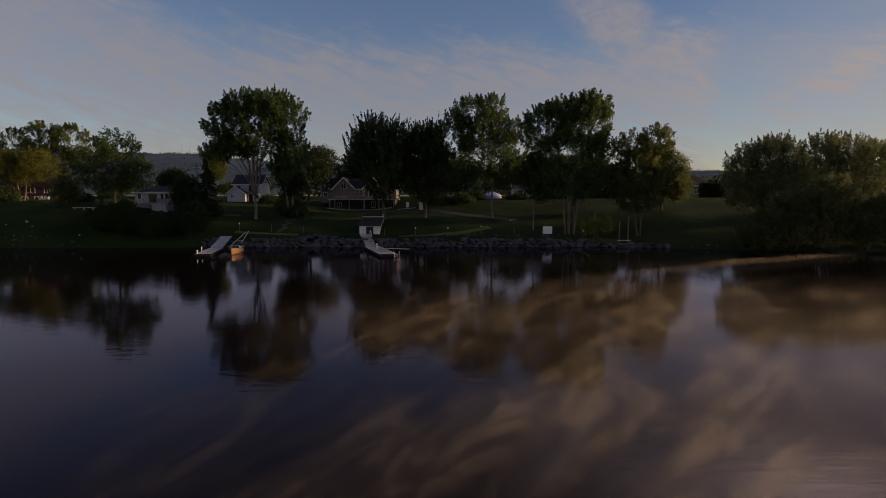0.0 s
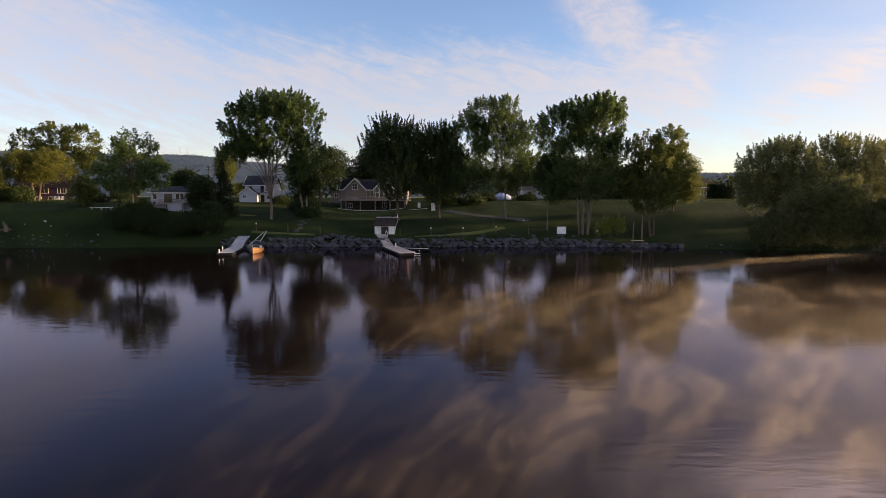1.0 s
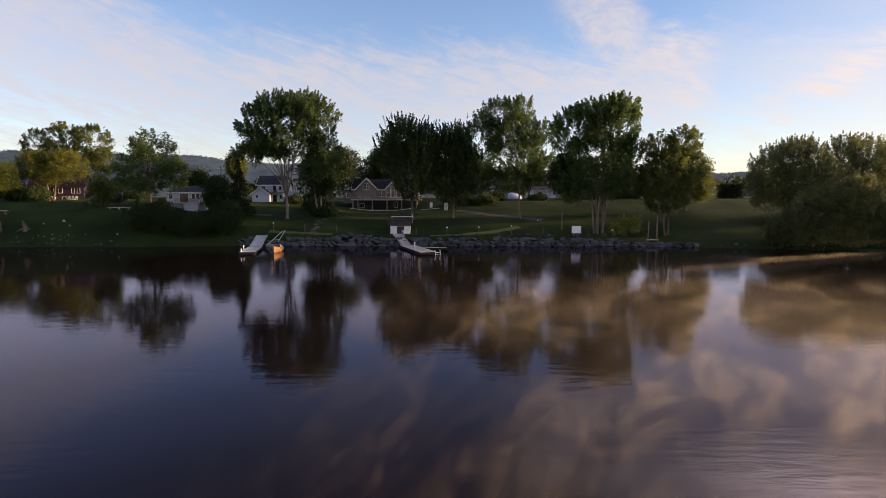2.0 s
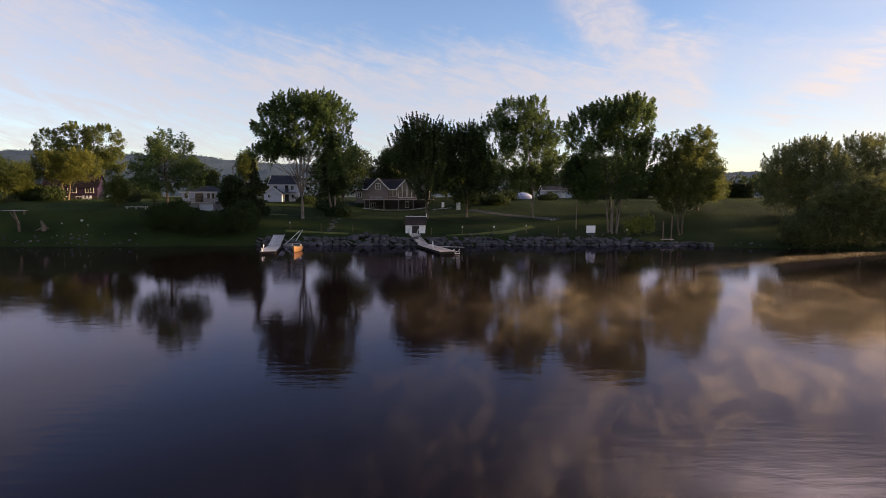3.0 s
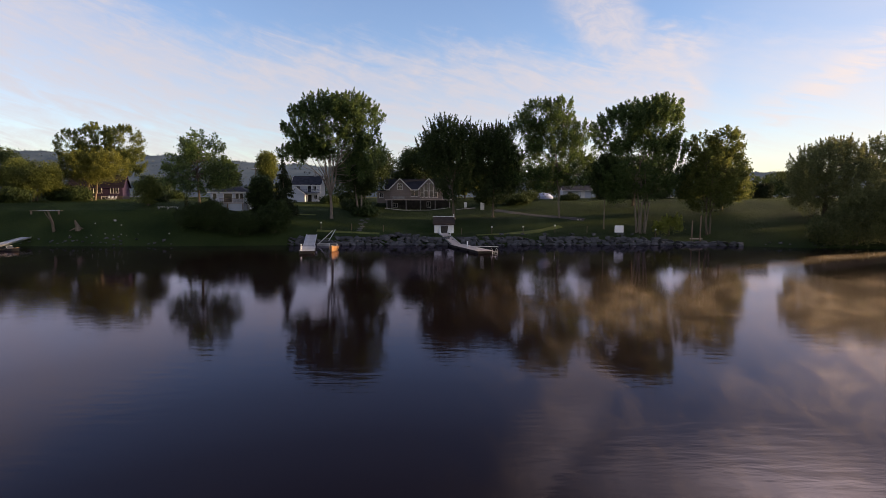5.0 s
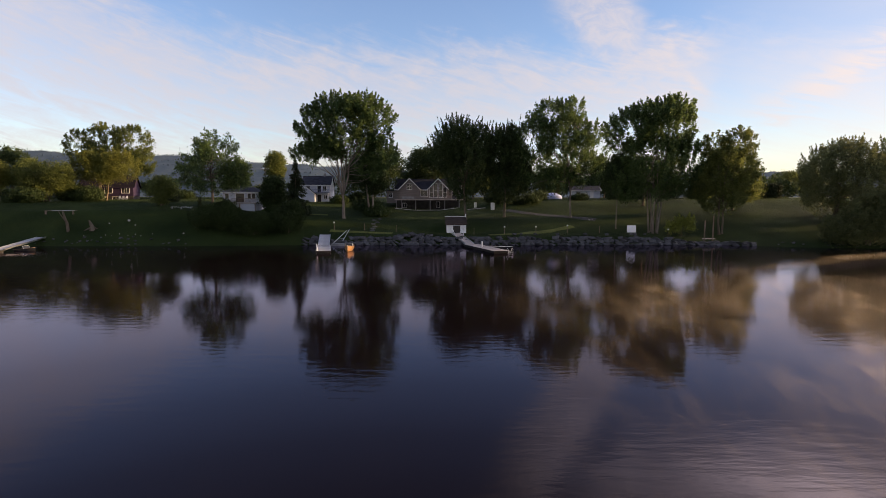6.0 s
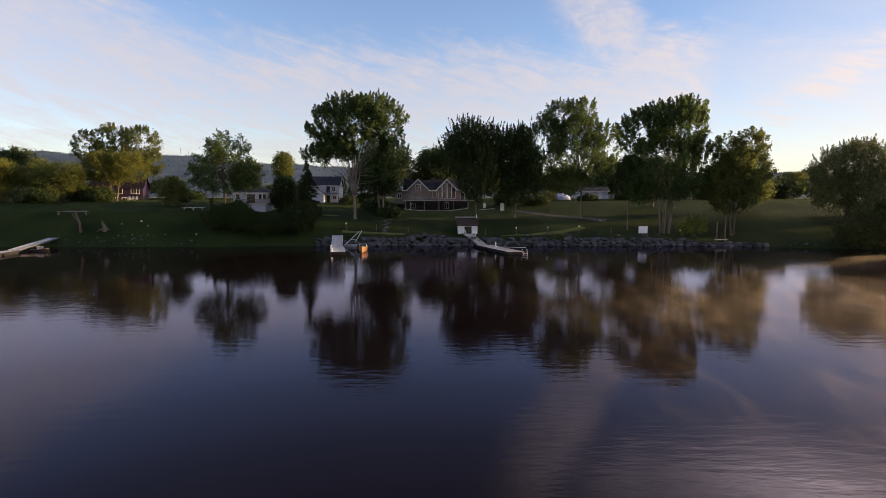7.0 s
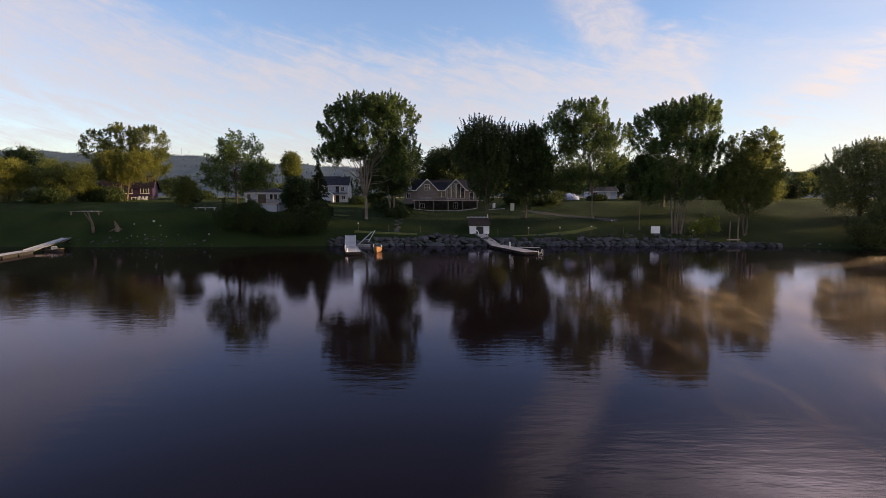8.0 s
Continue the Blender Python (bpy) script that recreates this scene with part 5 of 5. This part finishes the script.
for k, (x, y, white) in enumerate([(-5.6, 107.5, 1), (1.0, 107.5, 1), (7.9, 108.5, 1), (-12.0, 108.0, 0), (-28.4, 107.5, 0), (-35.0, 107.5, 0), (-41.3, 107.0, 1), (14.6, 108.0, 0), (27.9, 104.9, 1)]):
    p = thing("path_light", pose(x, y, ground_z(x, y)), "slim dark path light with a pale cap" if white else "slim dark wooden post on the lawn", "path light", "posts along the river wall")
    part("post", tube(B(), [Vector((0, 0, -0.3)), Vector((0, 0, 1.35))], [0.07, 0.06], 8), M_WOOD, p)
    if white:
        part("cap", tube(B(), [Vector((0, 0, 1.35)), Vector((0, 0, 1.42)), Vector((0, 0, 1.58)), Vector((0, 0, 1.66))], [0.1, 0.16, 0.15, 0.05], 10), M_BOARD, p, "white lamp cap")
    else:
        part("cap", box(B(), -0.08, 0.08, -0.08, 0.08, 1.35, 1.41, 0.01), M_WOOD, p)


def mooring_frame():
    f = thing("mooring_frame", pose(35.4, 102.9, 0.6), "pair of weathered posts with a plank on the bank", "frame")
    for x, h in ((-0.95, 4.2), (0.75, 5.2)):
        part("post", tube(B(), [Vector((x, 0, -1.0)), Vector((x, 0.02, h * 0.5)), Vector((x + 0.03, 0, h))], [0.15, 0.13, 0.11], 9), M_WOOD, f, smooth=True)
    part("plank", box(B(), -1.3, 1.2, -0.25, 0.25, 0.45, 0.55, 0.02), M_DECK, f)


mooring_frame()


def leaning_trunk():
    x, y = -93.3, 102.3
    z = ground_z(x, y)
    t = thing("leaning_trunk", pose(x, y, z), "leaning dead trunk with a long plank on top", "dead tree")
    part("trunk", tube(B(), [Vector((0.1, 0, -0.4)), Vector((-0.1, 0, 1.6)), Vector((-0.5, 0, 2.8)), Vector((-0.9, 0.1, 4.0))], [0.32, 0.25, 0.2, 0.17], 10), M_BARK, t, smooth=True)
    part("branch", tube(B(), [Vector((-0.3, 0, 1.9)), Vector((-1.1, 0, 3.0)), Vector((-1.7, 0.1, 3.9))], [0.13, 0.1, 0.07], 8), M_BARK, t, smooth=True)
    part("plank", box(B(), -4.2, 1.8, -0.4, 0.5, 3.95, 4.05, 0.02), M_WOOD, t)
    for px in (-4.0, 1.4):
        part("end_board", box(B(), px, px + 0.35, -0.45, -0.4, 3.3, 3.94), M_WOOD, t)
    for px in (-2.6, -1.4, -0.4, 0.6):
        part("cross_board", box(B(), px, px + 0.6, -0.6, 0.6, 4.05, 4.11), M_GREYDECK, t)


leaning_trunk()


def stump():
    x, y = -88.6, 102.6
    s = thing("stump", pose(x, y, ground_z(x, y)), "pale weathered stump with broken roots", "stump")
    part("wood", tube(B(), [Vector((0, 0, -0.3)), Vector((0, 0, 0.5)), Vector((-0.4, 0, 1.3)), Vector((-0.6, 0, 1.9))], [0.6, 0.4, 0.28, 0.08], 9), M_BARK, s)
    for a in (0.3, 2.2, 4.0):
        part("root", tube(B(), [Vector((0.2 * math.cos(a), 0.2 * math.sin(a), 0.4)), Vector((0.9 * math.cos(a), 0.9 * math.sin(a), 0.1)), Vector((1.5 * math.cos(a), 1.5 * math.sin(a), -0.2))], [0.2, 0.12, 0.05], 7), M_BARK, s)


stump()


def bench():
    x, y = -73.6, 108.5
    b = thing("bench", pose(x, y, ground_z(x, y)), "long low white bench on the lawn", "bench")
    for k in range(3):
        part("slat", box(B(), -2.3, 2.3, -0.22 + 0.16 * k, -0.08 + 0.16 * k, 0.42, 0.47, 0.01), M_BOARD, b)
    for sx in (-1.9, 0.0, 1.9):
        part("leg", box(B(), sx - 0.06, sx + 0.06, -0.2, 0.22, -0.3, 0.42), M_STONE, b)


bench()


def utility_pole(x, y, h, label):
    p = thing("utility_pole", pose(x, y, ground_z(x, y)), label, "pole")
    part("pole", tube(B(), [Vector((0, 0, -0.5)), Vector((0, 0, h))], [0.17, 0.11], 9), M_BARK, p)
    part("crossarm", box(B(), -1.1, 1.1, -0.07, 0.07, h - 0.9, h - 0.75), M_BARK, p)
    for dx in (-0.95, -0.4, 0.4, 0.95):
        part("insulator", tube(B(), [Vector((dx, 0, h - 0.75)), Vector((dx, 0, h - 0.55))], [0.06, 0.04], 6), M_BOARD, p)


utility_pole(-69.2, 150, 9.3, "grey wooden utility pole behind the cottage")
utility_pole(96, 190, 8.5, "grey wooden utility pole beyond the bungalow")


def radio_mast(x, y, z, h):
    m = thing("radio_mast", pose(x, y, z), "thin steel radio mast on the distant hill", "mast", "masts on the hill")
    for a in (0, 2.094, 4.189):
        part("leg", rod(B(), (2 * math.cos(a), 2 * math.sin(a), -20), (0.6 * math.cos(a), 0.6 * math.sin(a), h), 0.16, 5), M_MAST, m)
    bm = B()
    for k in range(10):
        f = k / 10
        r0 = 2 - 1.4 * f
        rod(bm, (r0, 0, h * f), (-r0 * 0.5, r0 * 0.87, h * (f + 0.1)), 0.15, 4)
        rod(bm, (-r0 * 0.5, r0 * 0.87, h * f), (-r0 * 0.5, -r0 * 0.87, h * (f + 0.1)), 0.15, 4)
    part("lattice", bm, M_MAST, m)


radio_mast(-1195, 2450, 196, 40)
radio_mast(-1160, 2450, 194, 26)
radio_mast(-1660, 2450, 214, 26)


def ribbon(name, path, width, material, label, category, lift=0.03):
    """A strip that follows the ground along the path."""
    bm = B()
    pts = [Vector((x, y, 0)) for x, y in path]
    fine = []
    for a, b in zip(pts, pts[1:]):
        fine += [a.lerp(b, k / 6) for k in range(6)]
    fine.append(pts[-1])
    prev = None
    for i, p in enumerate(fine):
        d = (fine[min(i + 1, len(fine) - 1)] - fine[max(i - 1, 0)]).normalized()
        n = Vector((-d.y, d.x, 0))
        w = width * (0.85 + 0.3 * noise.noise(p * 0.4 + Vector((0, 0, 9)))) / 2
        row = []
        for k in range(5):
            q = p + n * w * (k / 2 - 1)
            row.append(bm.verts.new((q.x, q.y, ground_z(q.x, q.y) + lift + (0.02 if 0 < k < 4 else -0.08))))
        if prev:
            for k in range(4):
                bm.faces.new((prev[k], prev[k + 1], row[k + 1], row[k]))
        prev = row
    tagged(new(name, mesh_of(name, bm, material, True)), label, category, kind="structure")


ribbon("driveway", [(16.5, 117), (11.5, 119.5), (6.5, 122.5), (1.5, 127), (-2.5, 132)], 3.0, M_GRAVEL, "curving grey gravel drive across the lawn", "driveway", 0.09)
M_PALEGRASS = surf("pale_grass", (0.07, 0.082, 0.026), (0.125, 0.14, 0.046), 0.5, 0.95, 0.8, fine=20, gloss=0.05, relief=0.25)
ribbon("grass_strip", [(-42, 106.4), (-36, 106.2), (-29, 105.8)], 1.6, M_PALEGRASS, "pale strip of grass along the river wall", "path", 0.07)
ribbon("grass_strip", [(-9, 106.2), (-3, 107.2), (4, 109.5), (10, 112.5)], 2.2, M_PALEGRASS, "pale strip of grass across the lawn", "path", 0.07)
# patch of sunlight on the lawn, put in as a paler strip
ribbon("grass_strip", [(-51.0, 116.4), (-47.5, 116.8), (-44.6, 117.0)], 1.9, M_PALEGRASS, "patch of lawn with sunlight painted in as paler grass", "path", 0.07)
ribbon("stone_edging", [(-31.5, 143.2), (-24, 143.6), (-14.0, 144.4)], 0.7, M_PALESTONE, "pale stone edging in front of the deck", "edging", 0.2)
ribbon("stone_edging", [(-12.0, 137.5), (-9.0, 137.0), (-7, 136.8)], 0.5, M_PALESTONE, "pale stone edging near the boathouse", "edging", 0.2)

# ---------------------------------------------------------------- stones
def boulder_meshes(count, points=15):
    out = []
    rng = np.random.default_rng(400)
    for k in range(count):
        bm = B()
        for _ in range(points):
            d = rng.normal(size=3)
            d /= np.linalg.norm(d)
            d = np.sign(d) * np.abs(d) ** 0.62
            bm.verts.new(d * rng.uniform(0.85, 1.1) * 0.5)
        got = bmesh.ops.convex_hull(bm, input=list(bm.verts))
        bmesh.ops.delete(bm, geom=[v for v in bm.verts if not v.link_faces], context="VERTS")
        out.append(mesh_of("stone", bm, M_ROCK))
    return out


STONES = boulder_meshes(9)


def build_wall_stones():
    rng = np.random.default_rng(77)
    wall = thing("river_wall", pose(0, 0, 0), "dry-laid grey boulder wall along the river bank", "wall", kind="structure")

    def lay(x, y, z, sx, sy, sz):
        s = new("stone", STONES[int(rng.integers(len(STONES)))])
        s.parent = wall
        s.matrix_basis = Matrix.LocRotScale((x, y, z), Euler((rng.normal() * 0.12, rng.normal() * 0.12, rng.uniform(-0.5, 0.5))), (sx, sy, sz))

    for course, (dy, z, step) in enumerate(((0.0, 0.15, 1.3), (0.9, 0.65, 1.35), (1.8, 1.2, 1.45))):
        x = -46.5
        while x < 42:
            w = step * rng.uniform(0.65, 1.3)
            h = rng.uniform(0.6, 0.95) * (0.75 if x > 28 else 1)
            if not (course == 2 and (-44 < x < -40 or rng.uniform() < 0.15 or x > 30)):
                lay(x + w / 2, shore(x) + dy + rng.normal() * 0.15, z * (0.7 if x > 28 else 1) + rng.normal() * 0.06, w * 1.26, rng.uniform(1.2, 1.6), h * 1.22)
            x += w
    # the heap beside the boathouse
    for _ in range(22):
        x = rng.uniform(-28.5, -21)
        k = 1 - abs(x + 24.8) / 4.5
        lay(x, 103.2 + rng.uniform(-0.6, 1.0), 1.4 + k * rng.uniform(0.1, 1.0), rng.uniform(0.9, 1.7), rng.uniform(0.9, 1.4), rng.uniform(0.6, 0.95))
    for _ in range(12):
        lay(rng.uniform(-8, 24), 104.3 + rng.uniform(-0.3, 0.5), 1.95, rng.uniform(0.5, 1.1), rng.uniform(0.5, 0.9), rng.uniform(0.4, 0.7))


build_wall_stones()


def build_loose_stones():
    rng = np.random.default_rng(78)
    for k in range(46):
        x = rng.uniform(-100, -66) if k < 34 else rng.uniform(42, 62)
        y = shore(x) + rng.uniform(0.2, 2.2)
        s = rng.uniform(0.25, 0.6)
        ob = new("bank_stone", STONES[k % len(STONES)])
        ob.matrix_world = Matrix.LocRotScale((x, y, ground_z(x, y) + s * 0.15), Euler((0, 0, rng.uniform(0, 6))), (s * 1.4, s, s * 0.7))
        tagged(ob, "small grey stone at the water's edge", "stone", "stones on the bank")
    for x, y, s in ((-82.3, 104.4, 0.7), (-86.0, 103.9, 0.35), (-80.5, 103.4, 0.4), (-70.0, 101.4, 0.45), (14.9, 116.6, 0.6), (15.6, 116.9, 0.45), (-85.2, 101.2, 0.25), (-83.9, 101.0, 0.18), (-82.6, 101.4, 0.3), (-80.8, 101.1, 0.2), (-79.4, 101.3, 0.28), (-78.2, 101.0, 0.16), (-76.1, 101.4, 0.2), (-89.5, 101.2, 0.18)):
        ob = new("white_stone", mesh_of("white_stone", bmesh_stone(), M_PALESTONE))
        ob.matrix_world = Matrix.LocRotScale((x, y, ground_z(x, y) + s * 0.25), None, (s, s, s * 0.8))
        tagged(ob, "pale rounded stone lying on the lawn", "stone", "pale stones on the lawn")
    for k in range(7):
        x, y = -33.4 + 0.25 * k * (-1) ** k * 0.4, 107.6 + 1.5 * k
        ob = new("stepping_stone", mesh_of("stepping_stone", bmesh_stone(), M_ROCK))
        ob.matrix_world = Matrix.LocRotScale((x, y, ground_z(x, y) + 0.02), Euler((0.3, 0, 0.1 * k)), (1.6, 1.3, 0.25))
        tagged(ob, "flat grey stepping stone set in the lawn", "stone", "stepping stones up the lawn")


def bmesh_stone():
    bm = B()
    bmesh.ops.create_icosphere(bm, subdivisions=1, radius=0.5)
    for v in bm.verts:
        v.co *= 0.85 + 0.3 * noise.noise(v.co * 2.1)
    return bm


build_loose_stones()


def build_grass():
    """Upright blades in tufts over the lawns, so that low sun lights them from the side."""
    rng = np.random.default_rng(600)
    n = 240000
    x = rng.uniform(-130, 100, n)
    s = 2.5 + 62 * rng.uniform(0, 1, n) ** 1.25
    y = np.array([shore(v) for v in x[::10]]).repeat(10) + s
    gx, gy = np.arange(-132, 103, 1.0), np.arange(80, 170, 1.0)
    grid = np.array([[ground_z(a, b) for a in gx] for b in gy])
    i, j = np.clip((y - 80).astype(int), 0, len(gy) - 2), np.clip((x + 132).astype(int), 0, len(gx) - 2)
    fx, fy = x - gx[j], y - gy[i]
    z = (grid[i, j] * (1 - fx) + grid[i, j + 1] * fx) * (1 - fy) + (grid[i + 1, j] * (1 - fx) + grid[i + 1, j + 1] * fx) * fy
    a = rng.uniform(0, math.tau, n)
    h = rng.uniform(0.04, 0.1, n)
    side = np.stack([np.cos(a), np.sin(a), np.zeros(n)], 1) * (h * 0.4)[:, None]
    lean = rng.normal(size=(n, 3)) * 0.05
    root = np.stack([x, y, z - 0.02], 1)
    tip = root + lean + np.stack([np.zeros(n), np.zeros(n), h], 1)
    co = np.stack([root - side, root + side, tip + side * 0.6, tip - side * 0.6], axis=1).reshape(-1, 3)
    me = bpy.data.meshes.new("grass")
    me.vertices.add(4 * n)
    me.vertices.foreach_set("co", co.astype(np.float32).ravel())
    me.loops.add(4 * n)
    me.loops.foreach_set("vertex_index", np.arange(4 * n, dtype=np.int32))
    me.polygons.add(n)
    me.polygons.foreach_set("loop_start", np.arange(0, 4 * n, 4, dtype=np.int32))
    me.polygons.foreach_set("loop_total", np.full(n, 4, dtype=np.int32))
    me.update(calc_edges=True)
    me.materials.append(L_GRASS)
    tagged(new("grass", me), "short green lawn grass in tufts", "grass", kind="stuff")


build_grass()


# ---------------------------------------------------------------- morning mist over the water
def mist_material():
    mt = bpy.data.materials.new("river_mist")
    mt.use_nodes = True
    nt = mt.node_tree
    nt.nodes.clear()
    out = nt.nodes.new("ShaderNodeOutputMaterial")
    tc = nt.nodes.new("ShaderNodeTexCoord")
    sep = nt.nodes.new("ShaderNodeSeparateXYZ")
    nt.links.new(tc.outputs["Object"], sep.inputs[0])

    def m(op, a, b=None, c=None):
        n = nt.nodes.new("ShaderNodeMath")
        n.operation = op
        for i, v in enumerate((a, b, c)):
            if v is None:
                continue
            if isinstance(v, (int, float)):
                n.inputs[i].default_value = v
            else:
                nt.links.new(v, n.inputs[i])
        return n.outputs[0]

    def ramp(v, lo, hi):
        n = nt.nodes.new("ShaderNodeMapRange")
        n.interpolation_type = "SMOOTHSTEP"
        nt.links.new(v, n.inputs[0])
        n.inputs[1].default_value, n.inputs[2].default_value = lo, hi
        return n.outputs[0]

    # polar noise space round (-12, -5), so that the puffs grow with distance
    east, out_there = m("ADD", sep.outputs[0], 12.0), m("ADD", m("MAXIMUM", sep.outputs[1], 0.0), 5.0)
    drawn = nt.nodes.new("ShaderNodeCombineXYZ")
    nt.links.new(m("MULTIPLY", m("ARCTAN2", east, out_there), 16.0), drawn.inputs[0])
    nt.links.new(m("MULTIPLY", m("LOGARITHM", m("SQRT", m("ADD", m("MULTIPLY", east, east), m("MULTIPLY", out_there, out_there))), 2.718), 5.0), drawn.inputs[1])

    def field(scale, detail, rough=0.6, dist=0.6, turn=0.0):
        mp = nt.nodes.new("ShaderNodeMapping")
        mp.inputs["Rotation"].default_value = (0, 0, turn)
        nt.links.new(drawn.outputs[0], mp.inputs[0])
        n = nt.nodes.new("ShaderNodeTexNoise")
        n.inputs["Scale"].default_value, n.inputs["Detail"].default_value = scale, detail
        n.inputs["Roughness"].default_value, n.inputs["Distortion"].default_value = rough, dist
        nt.links.new(mp.outputs[0], n.inputs["Vector"])
        return n.outputs[0]

    x, y = sep.outputs[0], sep.outputs[1]
    # thickest downstream (+x), thinning out upstream
    along = ramp(x, -20.0, 18.0)
    clumps = ramp(field(0.42, 3, 0.55, 0.3, 0.4), 0.4, 0.64)
    curls = ramp(field(1.1, 6, 0.62, 0.6), 0.4, 0.7)
    shreds = ramp(field(3.6, 5, 0.65, 0.4), 0.3, 0.7)
    a = m("MULTIPLY", along, m("MULTIPLY", m("ADD", 0.25, m("MULTIPLY", clumps, 0.75)), m("ADD", 0.3, m("MULTIPLY", curls, m("ADD", 0.45, m("MULTIPLY", shreds, 0.55))))))
    # the low fog line that drifts off the far shore
    off = m("ABSOLUTE", m("SUBTRACT", y, m("ADD", m("ADD", 50.6, m("MULTIPLY", x, 0.54)), m("MULTIPLY", curls, 1.5))))
    line = m("MULTIPLY", m("SUBTRACT", 1.0, ramp(off, 0.2, 3.6)), m("MULTIPLY", ramp(x, 8.0, 46.0), m("ADD", 0.35, m("MULTIPLY", curls, 0.65))))
    edge = m("SUBTRACT", 1.0, ramp(y, 40.0, 66.0))
    # even veil towards +x, added to lighten the dark water
    a = m("ADD", a, m("MULTIPLY", m("MULTIPLY", ramp(x, -6.0, 30.0), m("SUBTRACT", 1.0, ramp(y, 26.0, 50.0))), 0.25))
    a = m("MULTIPLY", m("MULTIPLY", a, ramp(y, 5.0, 12.0)), m("ADD", 0.6, m("MULTIPLY", ramp(y, 12.0, 40.0), 0.4)))
    alpha = m("ADD", m("MULTIPLY", m("MULTIPLY", a, edge), 0.2), m("MULTIPLY", line, 0.14))
    tr = nt.nodes.new("ShaderNodeBsdfTransparent")
    # droplets take the low sun from the side as a standing puff would
    df = nt.nodes.new("ShaderNodeBsdfDiffuse")
    # gold of the low sun is put into the droplets' own colour
    df.inputs[0].default_value = (0.95, 0.76, 0.52, 1)
    nrm = nt.nodes.new("ShaderNodeCombineXYZ")
    for i, v in enumerate((SUN_DIR.x * 0.85, SUN_DIR.y * 0.85, 0.5)):
        nrm.inputs[i].default_value = v
    nt.links.new(nrm.outputs[0], df.inputs["Normal"])
    # and throw much of it forward
    gl = nt.nodes.new("ShaderNodeBsdfAnisotropic")
    gl.inputs[0].default_value = (0.95, 0.86, 0.72, 1)
    gl.inputs["Roughness"].default_value = 0.6
    both = nt.nodes.new("ShaderNodeMixShader")
    both.inputs[0].default_value = 0.15
    nt.links.new(df.outputs[0], both.inputs[1])
    nt.links.new(gl.outputs[0], both.inputs[2])
    ms = nt.nodes.new("ShaderNodeMixShader")
    nt.links.new(alpha, ms.inputs[0])
    nt.links.new(tr.outputs[0], ms.inputs[1])
    nt.links.new(both.outputs[0], ms.inputs[2])
    nt.links.new(ms.outputs[0], out.inputs[0])
    return mt


def build_mist():
    mat = mist_material()
    bm = B()
    xs, ys = np.arange(-80, 161, 8), np.arange(5, 98, 6)
    rows = [[bm.verts.new((x, y, 0.45 + 0.25 * noise.noise(Vector((x * 0.06, y * 0.08, 2))))) for x in xs] for y in ys]
    for a, b in zip(rows, rows[1:]):
        for i in range(len(xs) - 1):
            bm.faces.new((a[i], a[i + 1], b[i + 1], b[i]))
    tagged(new("mist", mesh_of("mist", bm, mat, True)), "thin sunlit morning mist drifting over the river", "mist", kind="stuff")


build_mist()
